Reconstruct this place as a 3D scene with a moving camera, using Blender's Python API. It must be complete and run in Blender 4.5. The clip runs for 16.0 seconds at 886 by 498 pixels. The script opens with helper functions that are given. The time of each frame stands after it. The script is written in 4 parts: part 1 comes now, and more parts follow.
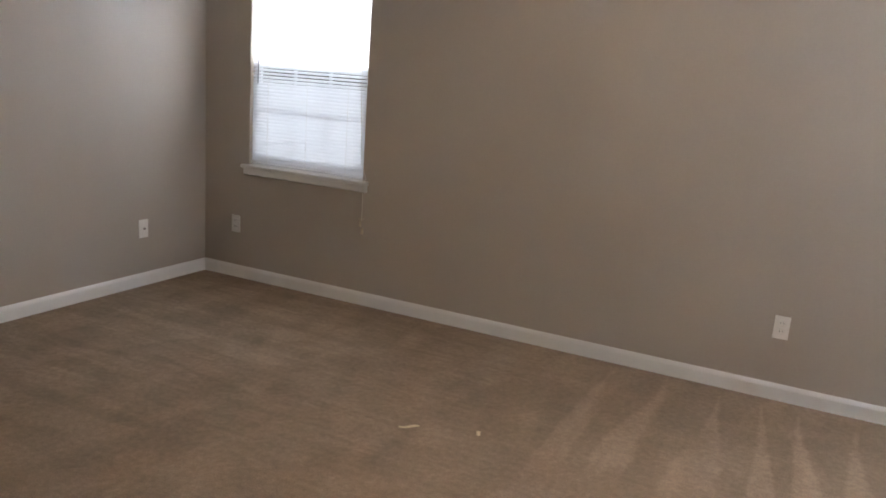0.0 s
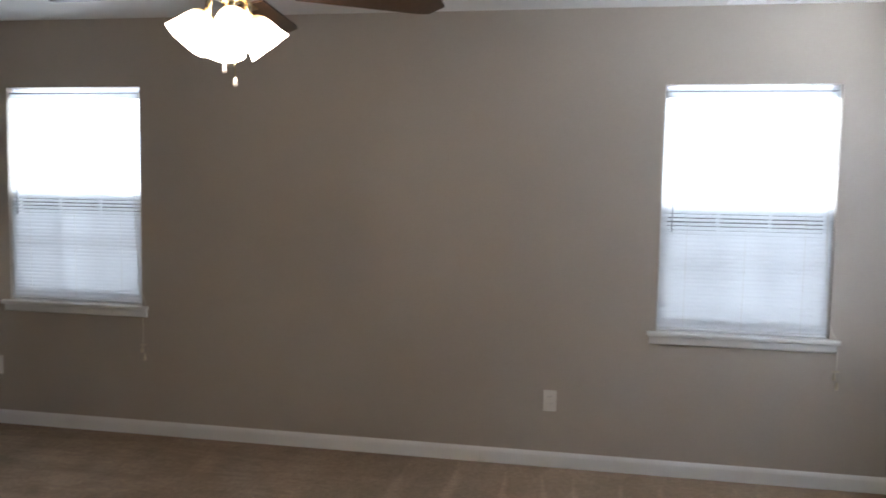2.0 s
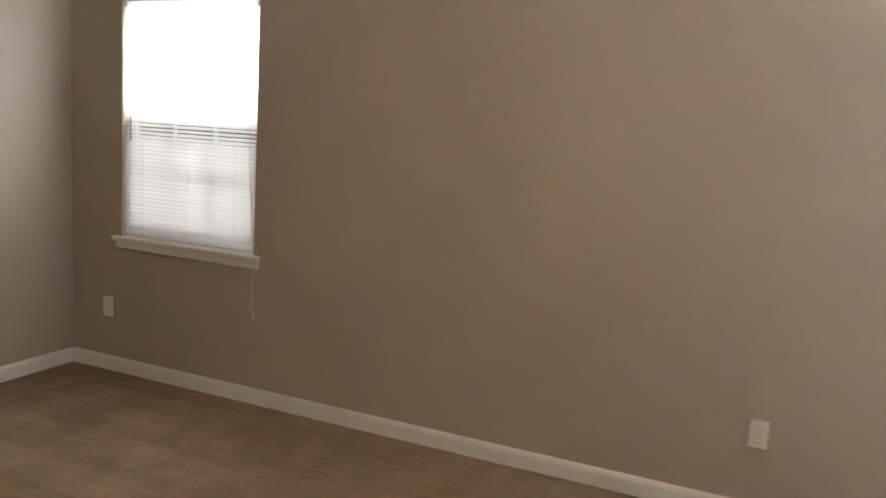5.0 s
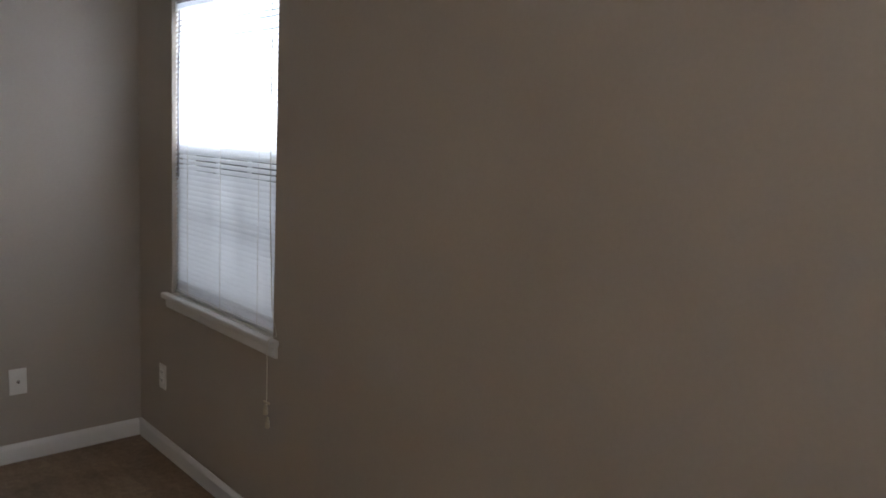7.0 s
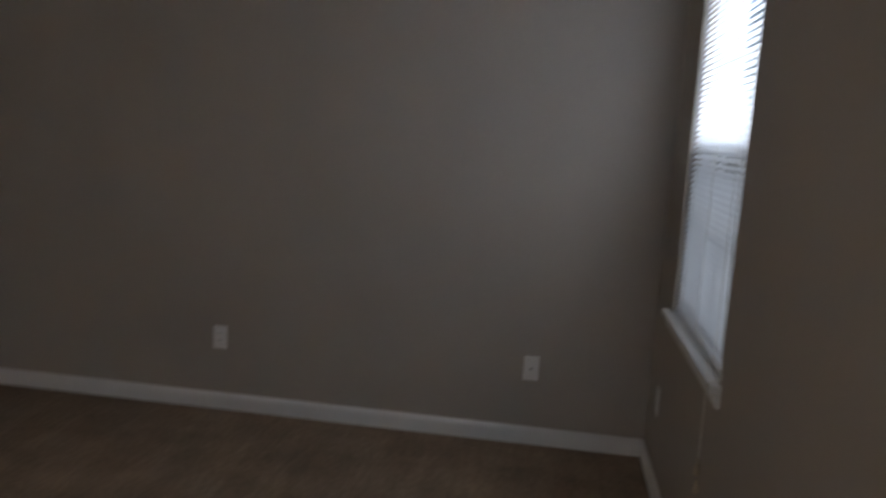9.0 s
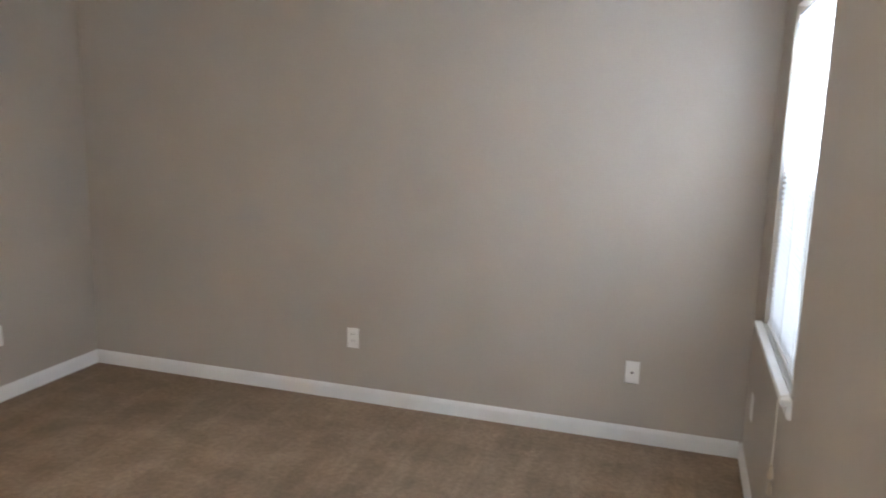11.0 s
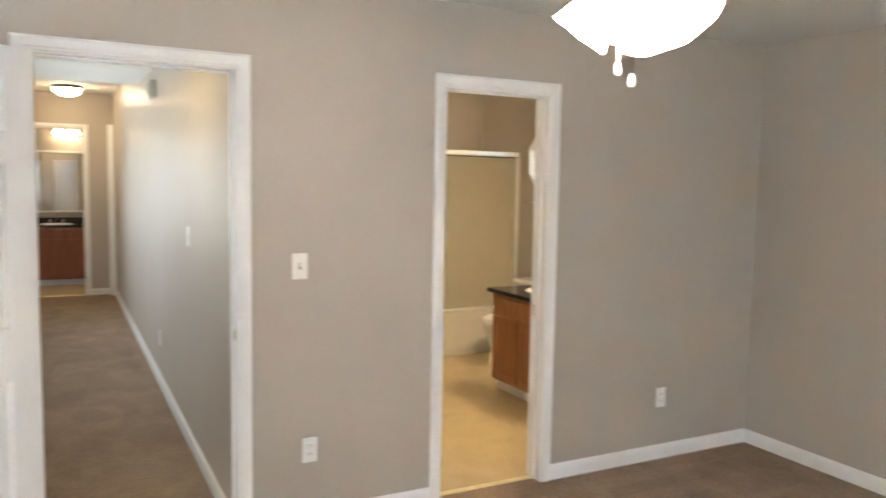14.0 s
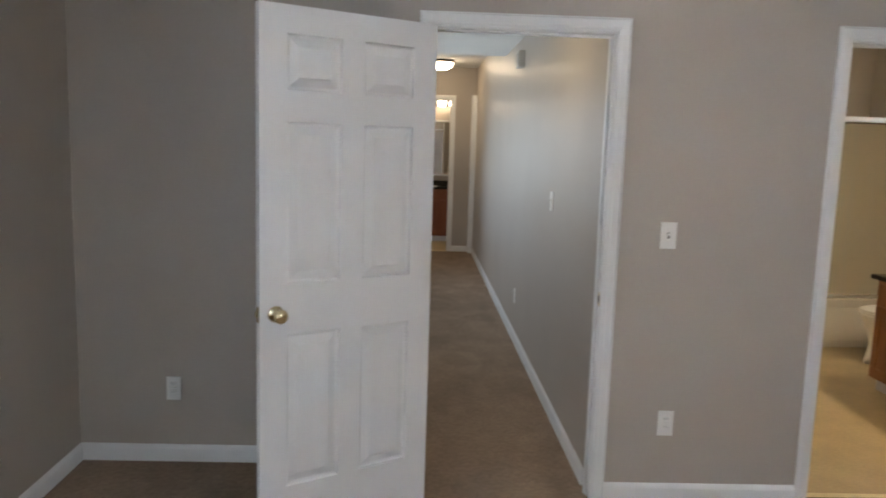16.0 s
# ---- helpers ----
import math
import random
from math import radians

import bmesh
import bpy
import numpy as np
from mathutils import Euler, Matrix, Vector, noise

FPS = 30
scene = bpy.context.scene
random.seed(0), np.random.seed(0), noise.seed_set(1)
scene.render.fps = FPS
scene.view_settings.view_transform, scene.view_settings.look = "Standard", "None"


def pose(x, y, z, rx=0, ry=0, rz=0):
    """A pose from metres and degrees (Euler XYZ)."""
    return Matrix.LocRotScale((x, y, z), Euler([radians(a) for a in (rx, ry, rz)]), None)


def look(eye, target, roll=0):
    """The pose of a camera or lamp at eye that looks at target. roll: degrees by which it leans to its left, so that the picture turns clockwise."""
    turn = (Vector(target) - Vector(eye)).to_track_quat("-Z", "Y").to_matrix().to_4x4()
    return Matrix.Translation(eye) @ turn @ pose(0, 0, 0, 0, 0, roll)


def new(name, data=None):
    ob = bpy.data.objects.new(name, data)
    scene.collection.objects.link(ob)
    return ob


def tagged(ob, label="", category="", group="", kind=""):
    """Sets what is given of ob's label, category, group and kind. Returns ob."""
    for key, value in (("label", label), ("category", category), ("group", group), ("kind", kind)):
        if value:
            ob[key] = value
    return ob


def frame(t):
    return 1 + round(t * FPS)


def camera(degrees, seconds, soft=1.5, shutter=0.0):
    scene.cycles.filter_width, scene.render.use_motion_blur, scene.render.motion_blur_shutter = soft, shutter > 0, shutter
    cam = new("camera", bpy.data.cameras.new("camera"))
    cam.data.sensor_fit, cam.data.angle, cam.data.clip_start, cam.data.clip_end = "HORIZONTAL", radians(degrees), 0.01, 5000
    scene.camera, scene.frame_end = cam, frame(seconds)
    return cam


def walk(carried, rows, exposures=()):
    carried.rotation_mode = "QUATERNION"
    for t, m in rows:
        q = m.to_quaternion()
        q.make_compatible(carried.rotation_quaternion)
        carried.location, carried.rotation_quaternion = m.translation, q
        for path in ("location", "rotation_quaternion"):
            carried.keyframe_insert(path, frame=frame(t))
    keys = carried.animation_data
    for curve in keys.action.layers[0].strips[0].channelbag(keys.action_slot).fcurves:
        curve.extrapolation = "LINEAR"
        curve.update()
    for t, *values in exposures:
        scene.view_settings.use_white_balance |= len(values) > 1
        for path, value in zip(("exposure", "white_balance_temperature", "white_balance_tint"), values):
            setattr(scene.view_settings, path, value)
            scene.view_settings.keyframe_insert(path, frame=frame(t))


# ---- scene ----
cam = camera(61.3, 16.0, soft=1.7, shutter=0.5)
PATH = [
    (0.0, pose(3.637, -0.010, 1.407, 77.25, 0, 25.42) @ pose(0, 0, 0, 0, 0, 4.35)),
    (0.5, pose(3.637, -0.056, 1.425, 76.53, 0, 25.20) @ pose(0, 0, 0, 0, 0, 4.02)),
    (1.0, pose(3.683, -0.067, 1.466, 76.91, 0, 21.72) @ pose(0, 0, 0, 0, 0, 2.26)),
    (1.5, pose(3.693, -0.135, 1.487, 82.13, 0, 15.90) @ pose(0, 0, 0, 0, 0, 0.80)),
    (2.0, pose(3.738, -0.193, 1.491, 85.48, 0, 9.79) @ pose(0, 0, 0, 0, 0, 1.11)),
    (2.5, pose(3.719, -0.171, 1.491, 85.77, 0, 7.70) @ pose(0, 0, 0, 0, 0, 1.88)),
    (3.0, pose(3.691, -0.148, 1.484, 83.60, 0, 8.33) @ pose(0, 0, 0, 0, 0, 2.75)),
    (3.5, pose(3.646, -0.006, 1.477, 81.08, 0, 11.45) @ pose(0, 0, 0, 0, 0, 3.07)),
    (4.0, pose(3.647, 0.278, 1.466, 79.96, 0, 15.62) @ pose(0, 0, 0, 0, 0, 4.21)),
    (4.2, pose(3.620, 0.343, 1.424, 80.97, 0, 16.39) @ pose(0, 0, 0, 0, 0, 3.84)),
    (6.3, look((3.528, 1.909, 1.473), (2.358, 3.496, 1.118), 1.6)),
    (6.5, look((3.547, 2.086, 1.505), (2.33, 3.636, 1.164), 0.4)),
    (7.0, look((3.552, 2.479, 1.507), (2.104, 3.829, 1.218), 2.9)),
    (7.5, look((3.439, 2.866, 1.536), (1.859, 4.033, 1.161), 3.8)),
    (8.0, look((3.26, 3.092, 1.549), (1.416, 3.784, 1.201), 3.5)),
    (8.5, look((3.24, 3.308, 1.455), (1.269, 3.530, 1.210), 3.4)),
    (9.0, look((3.35, 3.315, 1.425), (1.394, 3.039, 1.111), 3.3)),
    (9.2, look((3.354, 3.330, 1.512), (1.420, 2.970, 1.107), 3.3)),
    (11.3, pose(3.721, 3.450, 1.614, 80.66, 0, 111.07) @ pose(0, 0, 0, 0, 0, 0.86)),
    (11.5, pose(3.747, 3.434, 1.617, 81.35, 0, 114.27) @ pose(0, 0, 0, 0, 0, 0.74)),
    (12.0, pose(3.792, 3.451, 1.542, 83.36, 0, 120.06) @ pose(0, 0, 0, 0, 0, 1.87)),
    (12.5, pose(3.776, 3.352, 1.552, 83.33, 0, 127.23) @ pose(0, 0, 0, 0, 0, 2.47)),
    (13.0, pose(3.803, 3.298, 1.545, 83.04, 0, 136.36) @ pose(0, 0, 0, 0, 0, 2.54)),
    (13.5, pose(3.789, 3.233, 1.561, 83.61, 0, 144.85) @ pose(0, 0, 0, 0, 0, 1.02)),
    (14.0, pose(3.809, 3.215, 1.576, 85.11, 0, 152.79) @ pose(0, 0, 0, 0, 0, 1.02)),
    (14.5, pose(3.865, 3.233, 1.578, 84.77, 0, 160.88) @ pose(0, 0, 0, 0, 0, 1.53)),
    (15.0, pose(3.910, 3.197, 1.568, 84.96, 0, 167.45) @ pose(0, 0, 0, 0, 0, 0.89)),
    (15.5, pose(3.931, 3.178, 1.567, 83.47, 0, 173.09) @ pose(0, 0, 0, 0, 0, 1.87)),
    (16.0, pose(3.944, 3.165, 1.557, 82.18, 0, 178.04) @ pose(0, 0, 0, 0, 0, 1.79)),
]
walk(cam, PATH, exposures=[
    (0.0, -0.04, 7070, 20),
    (0.5, 0.03, 7020, 20),
    (1.0, 0.09, 6870, 18),
    (1.5, 0.04, 6920, 17),
    (2.0, -0.49, 6620, 17),
    (2.5, -1.36, 6270, 11),
    (3.0, -1.61, 6220, 12),
    (3.5, -1.21, 6820, 14),
    (4.0, -0.10, 8720, 22),
    (4.2, 0.06, 9020, 22),
    (6.3, -0.63, 7570, 20),
    (6.5, -0.68, 7520, 20),
    (7.0, -1.05, 6920, 19),
    (7.5, -1.22, 6970, 18),
    (8.0, -0.66, 7120, 16),
    (8.5, -1.56, 6820, 17),
    (9.0, -1.71, 6670, 18),
    (9.2, -1.71, 6670, 18),
    (11.3, 0.73, 6730, 15),
    (12.0, 0.98, 6780, 13),
    (13.0, 1.27, 6930, 12),
    (13.5, 1.07, 7030, 14),
    (14.0, 0.99, 6930, 14),
    (14.5, 0.76, 6880, 14),
    (15.0, 0.58, 6640, 13),
    (15.5, 0.48, 6510, 13),
    (16.0, 0.15, 6360, 15),
])

# ---------------------------------------------------------------- light
SUN_EL, SUN_AZ = radians(59), radians(-45)      # the sun stands towards +x -y
world = bpy.data.worlds.new("sky")
scene.world = world
world.use_nodes = True
wn = world.node_tree
sky = wn.nodes.new("ShaderNodeTexSky")
sky.sky_type, sky.sun_disc = "NISHITA", False
sky.sun_elevation, sky.sun_rotation = SUN_EL, radians(135)
wn.nodes["Background"].inputs["Strength"].default_value = 0.15
wn.links.new(sky.outputs["Color"], wn.nodes["Background"].inputs["Color"])

sun = new("sun", bpy.data.lights.new("sun", "SUN"))
sun.data.energy, sun.data.angle, sun.data.color = 5.0, radians(0.5), (1.0, 0.95, 0.88)
sun_dir = Vector((math.cos(SUN_EL) * math.cos(SUN_AZ), math.cos(SUN_EL) * math.sin(SUN_AZ), math.sin(SUN_EL)))
sun.matrix_world = look(sun_dir * 20, (0, 0, 0))


def window_daylight(name, centre, toward, w, h, watts):
    lamp = new(name, bpy.data.lights.new(name, "AREA"))
    lamp.data.shape, lamp.data.size, lamp.data.size_y = "RECTANGLE", w, h
    lamp.data.energy, lamp.data.color = watts, (0.76, 0.89, 1.0)
    lamp.matrix_world = look(centre, toward)
    return lamp


D, W, H = 3.819, 5.546, 2.44                      # bedroom depth, width, ceiling
WIN_Z0, WIN_Z1 = 0.775, 2.05
HX1, HALL_FILL_WINDOWS = 4.22, ((-2.05, -0.65), (-3.95, -2.35), (-5.95, -4.25))   # hall side, and unseen windows added to light it
W1X, W2X, W3Y = (0.375, 1.248), (4.186, 5.034), (2.470, 3.310)
window_daylight("daylight", (sum(W1X) / 2, D + 0.26, 1.41), (sum(W1X) / 2, D - 1, 1.41), 0.90, 1.30, 86)
window_daylight("daylight", (sum(W2X) / 2, D + 0.26, 1.41), (sum(W2X) / 2, D - 1, 1.41), 0.90, 1.30, 90)
# fill lamps outside the added hall windows
for wy, watts in zip(HALL_FILL_WINDOWS, (9, 26, 32)):
    window_daylight("daylight", (HX1 + 0.30, sum(wy) / 2, 1.05), (HX1 - 1, sum(wy) / 2, 0.75), wy[1] - wy[0], 1.90, watts)
window_daylight("daylight", (-0.52, -2.39, 1.81), (1.0, -2.39, 1.75), 0.55, 0.55, 9)
window_daylight("daylight", (W + 0.28, sum(W3Y) / 2, 1.41), (W - 1, sum(W3Y) / 2, 1.41), 0.90, 1.30, 410)


# ---------------------------------------------------------------- materials
def mat(name, col, rough=0.6, metal=0.0, grain=0.0, gscale=200.0, stain=0.0, sscale=2.5, bump=0.0, bscale=300.0, spec=0.5, rand=0.0):
    m = bpy.data.materials.new(name)
    m.use_nodes = True
    nt, ln = m.node_tree.nodes, m.node_tree.links
    b = nt["Principled BSDF"]
    b.inputs["Roughness"].default_value, b.inputs["Metallic"].default_value = rough, metal
    b.inputs["Specular IOR Level"].default_value = spec
    co = nt.new("ShaderNodeNewGeometry").outputs["Position"]
    rgb = nt.new("ShaderNodeRGB")
    rgb.outputs[0].default_value = (*col, 1)
    out = rgb.outputs[0]
    for amount, scale, detail in ((stain, sscale, 3), (grain, gscale, 2)):
        if amount:
            n = nt.new("ShaderNodeTexNoise")
            n.inputs["Scale"].default_value, n.inputs["Detail"].default_value = scale, detail
            ln.new(co, n.inputs["Vector"])
            r = nt.new("ShaderNodeMapRange")
            r.inputs["From Min"].default_value, r.inputs["From Max"].default_value = 0.3, 0.7
            r.inputs["To Min"].default_value, r.inputs["To Max"].default_value = 1 - amount, 1 + amount
            ln.new(n.outputs["Fac"], r.inputs["Value"])
            h = nt.new("ShaderNodeVectorMath")
            h.operation = "SCALE"
            ln.new(out, h.inputs[0])
            ln.new(r.outputs[0], h.inputs["Scale"])
            out = h.outputs[0]
    if rand:
        oi = nt.new("ShaderNodeObjectInfo")
        r = nt.new("ShaderNodeMapRange")
        r.inputs["To Min"].default_value, r.inputs["To Max"].default_value = 1 - rand, 1 + rand
        ln.new(oi.outputs["Random"], r.inputs["Value"])
        h = nt.new("ShaderNodeVectorMath")
        h.operation = "SCALE"
        ln.new(out, h.inputs[0])
        ln.new(r.outputs[0], h.inputs["Scale"])
        out = h.outputs[0]
    ln.new(out, b.inputs["Base Color"])
    if bump:
        n = nt.new("ShaderNodeTexNoise")
        n.inputs["Scale"].default_value, n.inputs["Detail"].default_value = bscale, 3
        ln.new(co, n.inputs["Vector"])
        bp = nt.new("ShaderNodeBump")
        bp.inputs["Strength"].default_value, bp.inputs["Distance"].default_value = bump, 0.002
        ln.new(n.outputs["Fac"], bp.inputs["Height"])
        ln.new(bp.outputs[0], b.inputs["Normal"])
    return m


def glow_mat(name, col, strength):
    m = bpy.data.materials.new(name)
    m.use_nodes = True
    b = m.node_tree.nodes["Principled BSDF"]
    b.inputs["Base Color"].default_value = (0.9, 0.88, 0.84, 1)
    b.inputs["Roughness"].default_value = 0.35
    b.inputs["Emission Color"].default_value = (*col, 1)
    b.inputs["Emission Strength"].default_value = strength
    return m


def blend_mat(name, shader_a, shader_b, fac):
    m = bpy.data.materials.new(name)
    m.use_nodes = True
    nt, ln = m.node_tree.nodes, m.node_tree.links
    nt.remove(nt["Principled BSDF"])
    mix = nt.new("ShaderNodeMixShader")
    mix.inputs[0].default_value = fac
    for i, (kind, col, rough) in enumerate((shader_a, shader_b)):
        s = nt.new(kind)
        s.inputs["Color"].default_value = (*col, 1)
        if rough is not None:
            s.inputs["Roughness"].default_value = rough
        ln.new(s.outputs[0], mix.inputs[1 + i])
    ln.new(mix.outputs[0], nt["Material Output"].inputs["Surface"])
    return m


PAINT = mat("greige_wall_paint", (0.429, 0.379, 0.326), 0.44, grain=0.015, gscale=90, stain=0.035, sscale=1.7, bump=0.25, bscale=160, spec=0.45)
SATIN = mat("greige_satin_wall_paint", (0.429, 0.379, 0.326), 0.40, grain=0.015, gscale=90, stain=0.035, sscale=1.7, bump=0.15, bscale=160, spec=0.45)
CEIL = mat("white_ceiling_paint", (0.74, 0.73, 0.70), 0.8, grain=0.03, gscale=120, stain=0.02, bump=0.6, bscale=90)
TRIM = mat("white_trim_paint", (0.80, 0.80, 0.79), 0.35, stain=0.03, sscale=4, bump=0.06, bscale=60)
DOORW = mat("white_door_paint", (0.80, 0.80, 0.79), 0.38, stain=0.025, sscale=3, grain=0.012, gscale=150, bump=0.10, bscale=90)
PLASTIC = mat("white_plastic", (0.82, 0.81, 0.78), 0.3, stain=0.02, sscale=20)
DARK = mat("dark_slot", (0.02, 0.02, 0.02), 0.6)
VINYLW = mat("white_window_vinyl", (0.78, 0.79, 0.80), 0.35, stain=0.03, sscale=6)
BRASS = mat("polished_brass", (0.76, 0.65, 0.41), 0.09, metal=1.0, stain=0.08, sscale=40)
STEEL = mat("brushed_steel", (0.62, 0.62, 0.62), 0.25, metal=1.0, stain=0.05, sscale=30)
CHROME = mat("polished_chrome", (0.86, 0.85, 0.82), 0.10, metal=1.0, stain=0.03, sscale=20)
RAIL = mat("satin_aluminium", (0.92, 0.91, 0.88), 0.38, metal=1.0, stain=0.03, sscale=20)
GOLD = mat("gold_threshold_metal", (0.93, 0.84, 0.60), 0.34, metal=1.0, stain=0.1, sscale=20)
CREAM = mat("cream_acrylic", (0.66, 0.61, 0.52), 0.22, stain=0.03, sscale=3)
PORC = mat("white_porcelain", (0.86, 0.85, 0.82), 0.12, stain=0.015, sscale=8)
GRANITE = mat("dark_granite", (0.030, 0.028, 0.026), 0.15, grain=0.6, gscale=220, stain=0.3, sscale=30)
VINYL = mat("tan_sheet_vinyl", (0.50, 0.38, 0.20), 0.35, grain=0.08, gscale=60, stain=0.08, sscale=5, bump=0.15, bscale=40)
BRONZE = mat("dark_bronze", (0.035, 0.025, 0.018), 0.35, metal=0.6, stain=0.1, sscale=30)
BLADE = mat("dark_walnut_blade", (0.045, 0.025, 0.015), 0.4, grain=0.15, gscale=60, stain=0.2, sscale=9)
GRASS = mat("lawn", (0.16, 0.17, 0.08), 0.9, grain=0.3, gscale=12, stain=0.25, sscale=0.4, bump=0.6, bscale=20)
SIDING = mat("exterior_siding", (0.5, 0.48, 0.44), 0.7, stain=0.06)
WAND = mat("clear_wand", (0.35, 0.36, 0.38), 0.2)
CORD = mat("cord_white", (0.72, 0.70, 0.64), 0.7)
TASSEL = mat("cord_tassel", (0.55, 0.48, 0.36), 0.4, stain=0.1, sscale=30)
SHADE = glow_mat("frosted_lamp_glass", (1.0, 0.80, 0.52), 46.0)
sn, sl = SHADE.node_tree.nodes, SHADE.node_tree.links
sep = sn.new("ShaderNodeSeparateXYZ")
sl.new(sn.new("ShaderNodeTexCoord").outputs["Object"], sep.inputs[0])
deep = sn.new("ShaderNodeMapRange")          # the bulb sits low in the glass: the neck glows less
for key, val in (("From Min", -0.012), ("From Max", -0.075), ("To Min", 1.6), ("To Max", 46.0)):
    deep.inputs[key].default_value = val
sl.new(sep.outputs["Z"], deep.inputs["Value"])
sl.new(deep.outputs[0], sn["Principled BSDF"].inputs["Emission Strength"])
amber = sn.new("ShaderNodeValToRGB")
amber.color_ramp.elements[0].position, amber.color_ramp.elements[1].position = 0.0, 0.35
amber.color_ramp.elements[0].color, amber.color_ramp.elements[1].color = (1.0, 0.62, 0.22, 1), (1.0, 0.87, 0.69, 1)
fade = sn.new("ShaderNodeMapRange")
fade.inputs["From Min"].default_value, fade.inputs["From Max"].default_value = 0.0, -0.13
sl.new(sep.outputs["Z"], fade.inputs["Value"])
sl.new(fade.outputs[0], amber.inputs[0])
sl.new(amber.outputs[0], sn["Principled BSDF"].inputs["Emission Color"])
DOME = glow_mat("hall_dome_glass", (1.0, 0.80, 0.50), 26.0)
DOME_LOW = glow_mat("hall_dome_glass_low", (1.0, 0.76, 0.40), 13.0)
BATHGLOW = glow_mat("vanity_lamp_glass", (1.0, 0.84, 0.56), 62.0)
FARGLOW = glow_mat("far_lamp_glass", (1.0, 0.80, 0.52), 19.0)
SLAT = blend_mat("white_vinyl_slat", ("ShaderNodeBsdfDiffuse", (0.80, 0.80, 0.80), 0.5), ("ShaderNodeBsdfTranslucent", (0.86, 0.89, 0.93), None), 0.55)
PANE = blend_mat("window_glass", ("ShaderNodeBsdfTransparent", (0.96, 0.97, 0.97), None), ("ShaderNodeBsdfGlossy", (1, 1, 1), 0.02), 0.06)
SCREEN = blend_mat("insect_screen", ("ShaderNodeBsdfTransparent", (1, 1, 1), None), ("ShaderNodeBsdfDiffuse", (0.06, 0.06, 0.065), 0.5), 0.64)
BATHGLASS = blend_mat("shower_glass", ("ShaderNodeBsdfTransparent", (0.97, 0.965, 0.95), None), ("ShaderNodeBsdfTranslucent", (0.86, 0.83, 0.74), None), 0.40)
MIRROR = mat("mirror_silver", (0.9, 0.9, 0.9), 0.02, metal=1.0)


def wood_mat(name, dark, light, axis):
    m = bpy.data.materials.new(name)
    m.use_nodes = True
    nt, ln = m.node_tree.nodes, m.node_tree.links
    b = nt["Principled BSDF"]
    mp = nt.new("ShaderNodeMapping")
    sc = [38, 38, 38]
    sc[axis] = 2.2
    mp.inputs["Scale"].default_value = sc
    ln.new(nt.new("ShaderNodeNewGeometry").outputs["Position"], mp.inputs["Vector"])
    n = nt.new("ShaderNodeTexNoise")
    n.inputs["Scale"].default_value, n.inputs["Detail"].default_value, n.inputs["Distortion"].default_value = 1.0, 5, 0.6
    ln.new(mp.outputs[0], n.inputs["Vector"])
    ramp = nt.new("ShaderNodeValToRGB")
    ramp.color_ramp.elements[0].position, ramp.color_ramp.elements[1].position = 0.3, 0.72
    ramp.color_ramp.elements[0].color, ramp.color_ramp.elements[1].color = (*dark, 1), (*light, 1)
    ln.new(n.outputs["Fac"], ramp.inputs[0])
    ln.new(ramp.outputs[0], b.inputs["Base Color"])
    b.inputs["Roughness"].default_value = 0.35
    bp = nt.new("ShaderNodeBump")
    bp.inputs["Strength"].default_value, bp.inputs["Distance"].default_value = 0.15, 0.001
    ln.new(n.outputs["Fac"], bp.inputs["Height"])
    ln.new(bp.outputs[0], b.inputs["Normal"])
    return m


OAK = wood_mat("honey_oak", (0.26, 0.10, 0.035), (0.42, 0.19, 0.075), 2)
CHERRY = wood_mat("cherry_wood", (0.20, 0.06, 0.03), (0.33, 0.12, 0.06), 2)


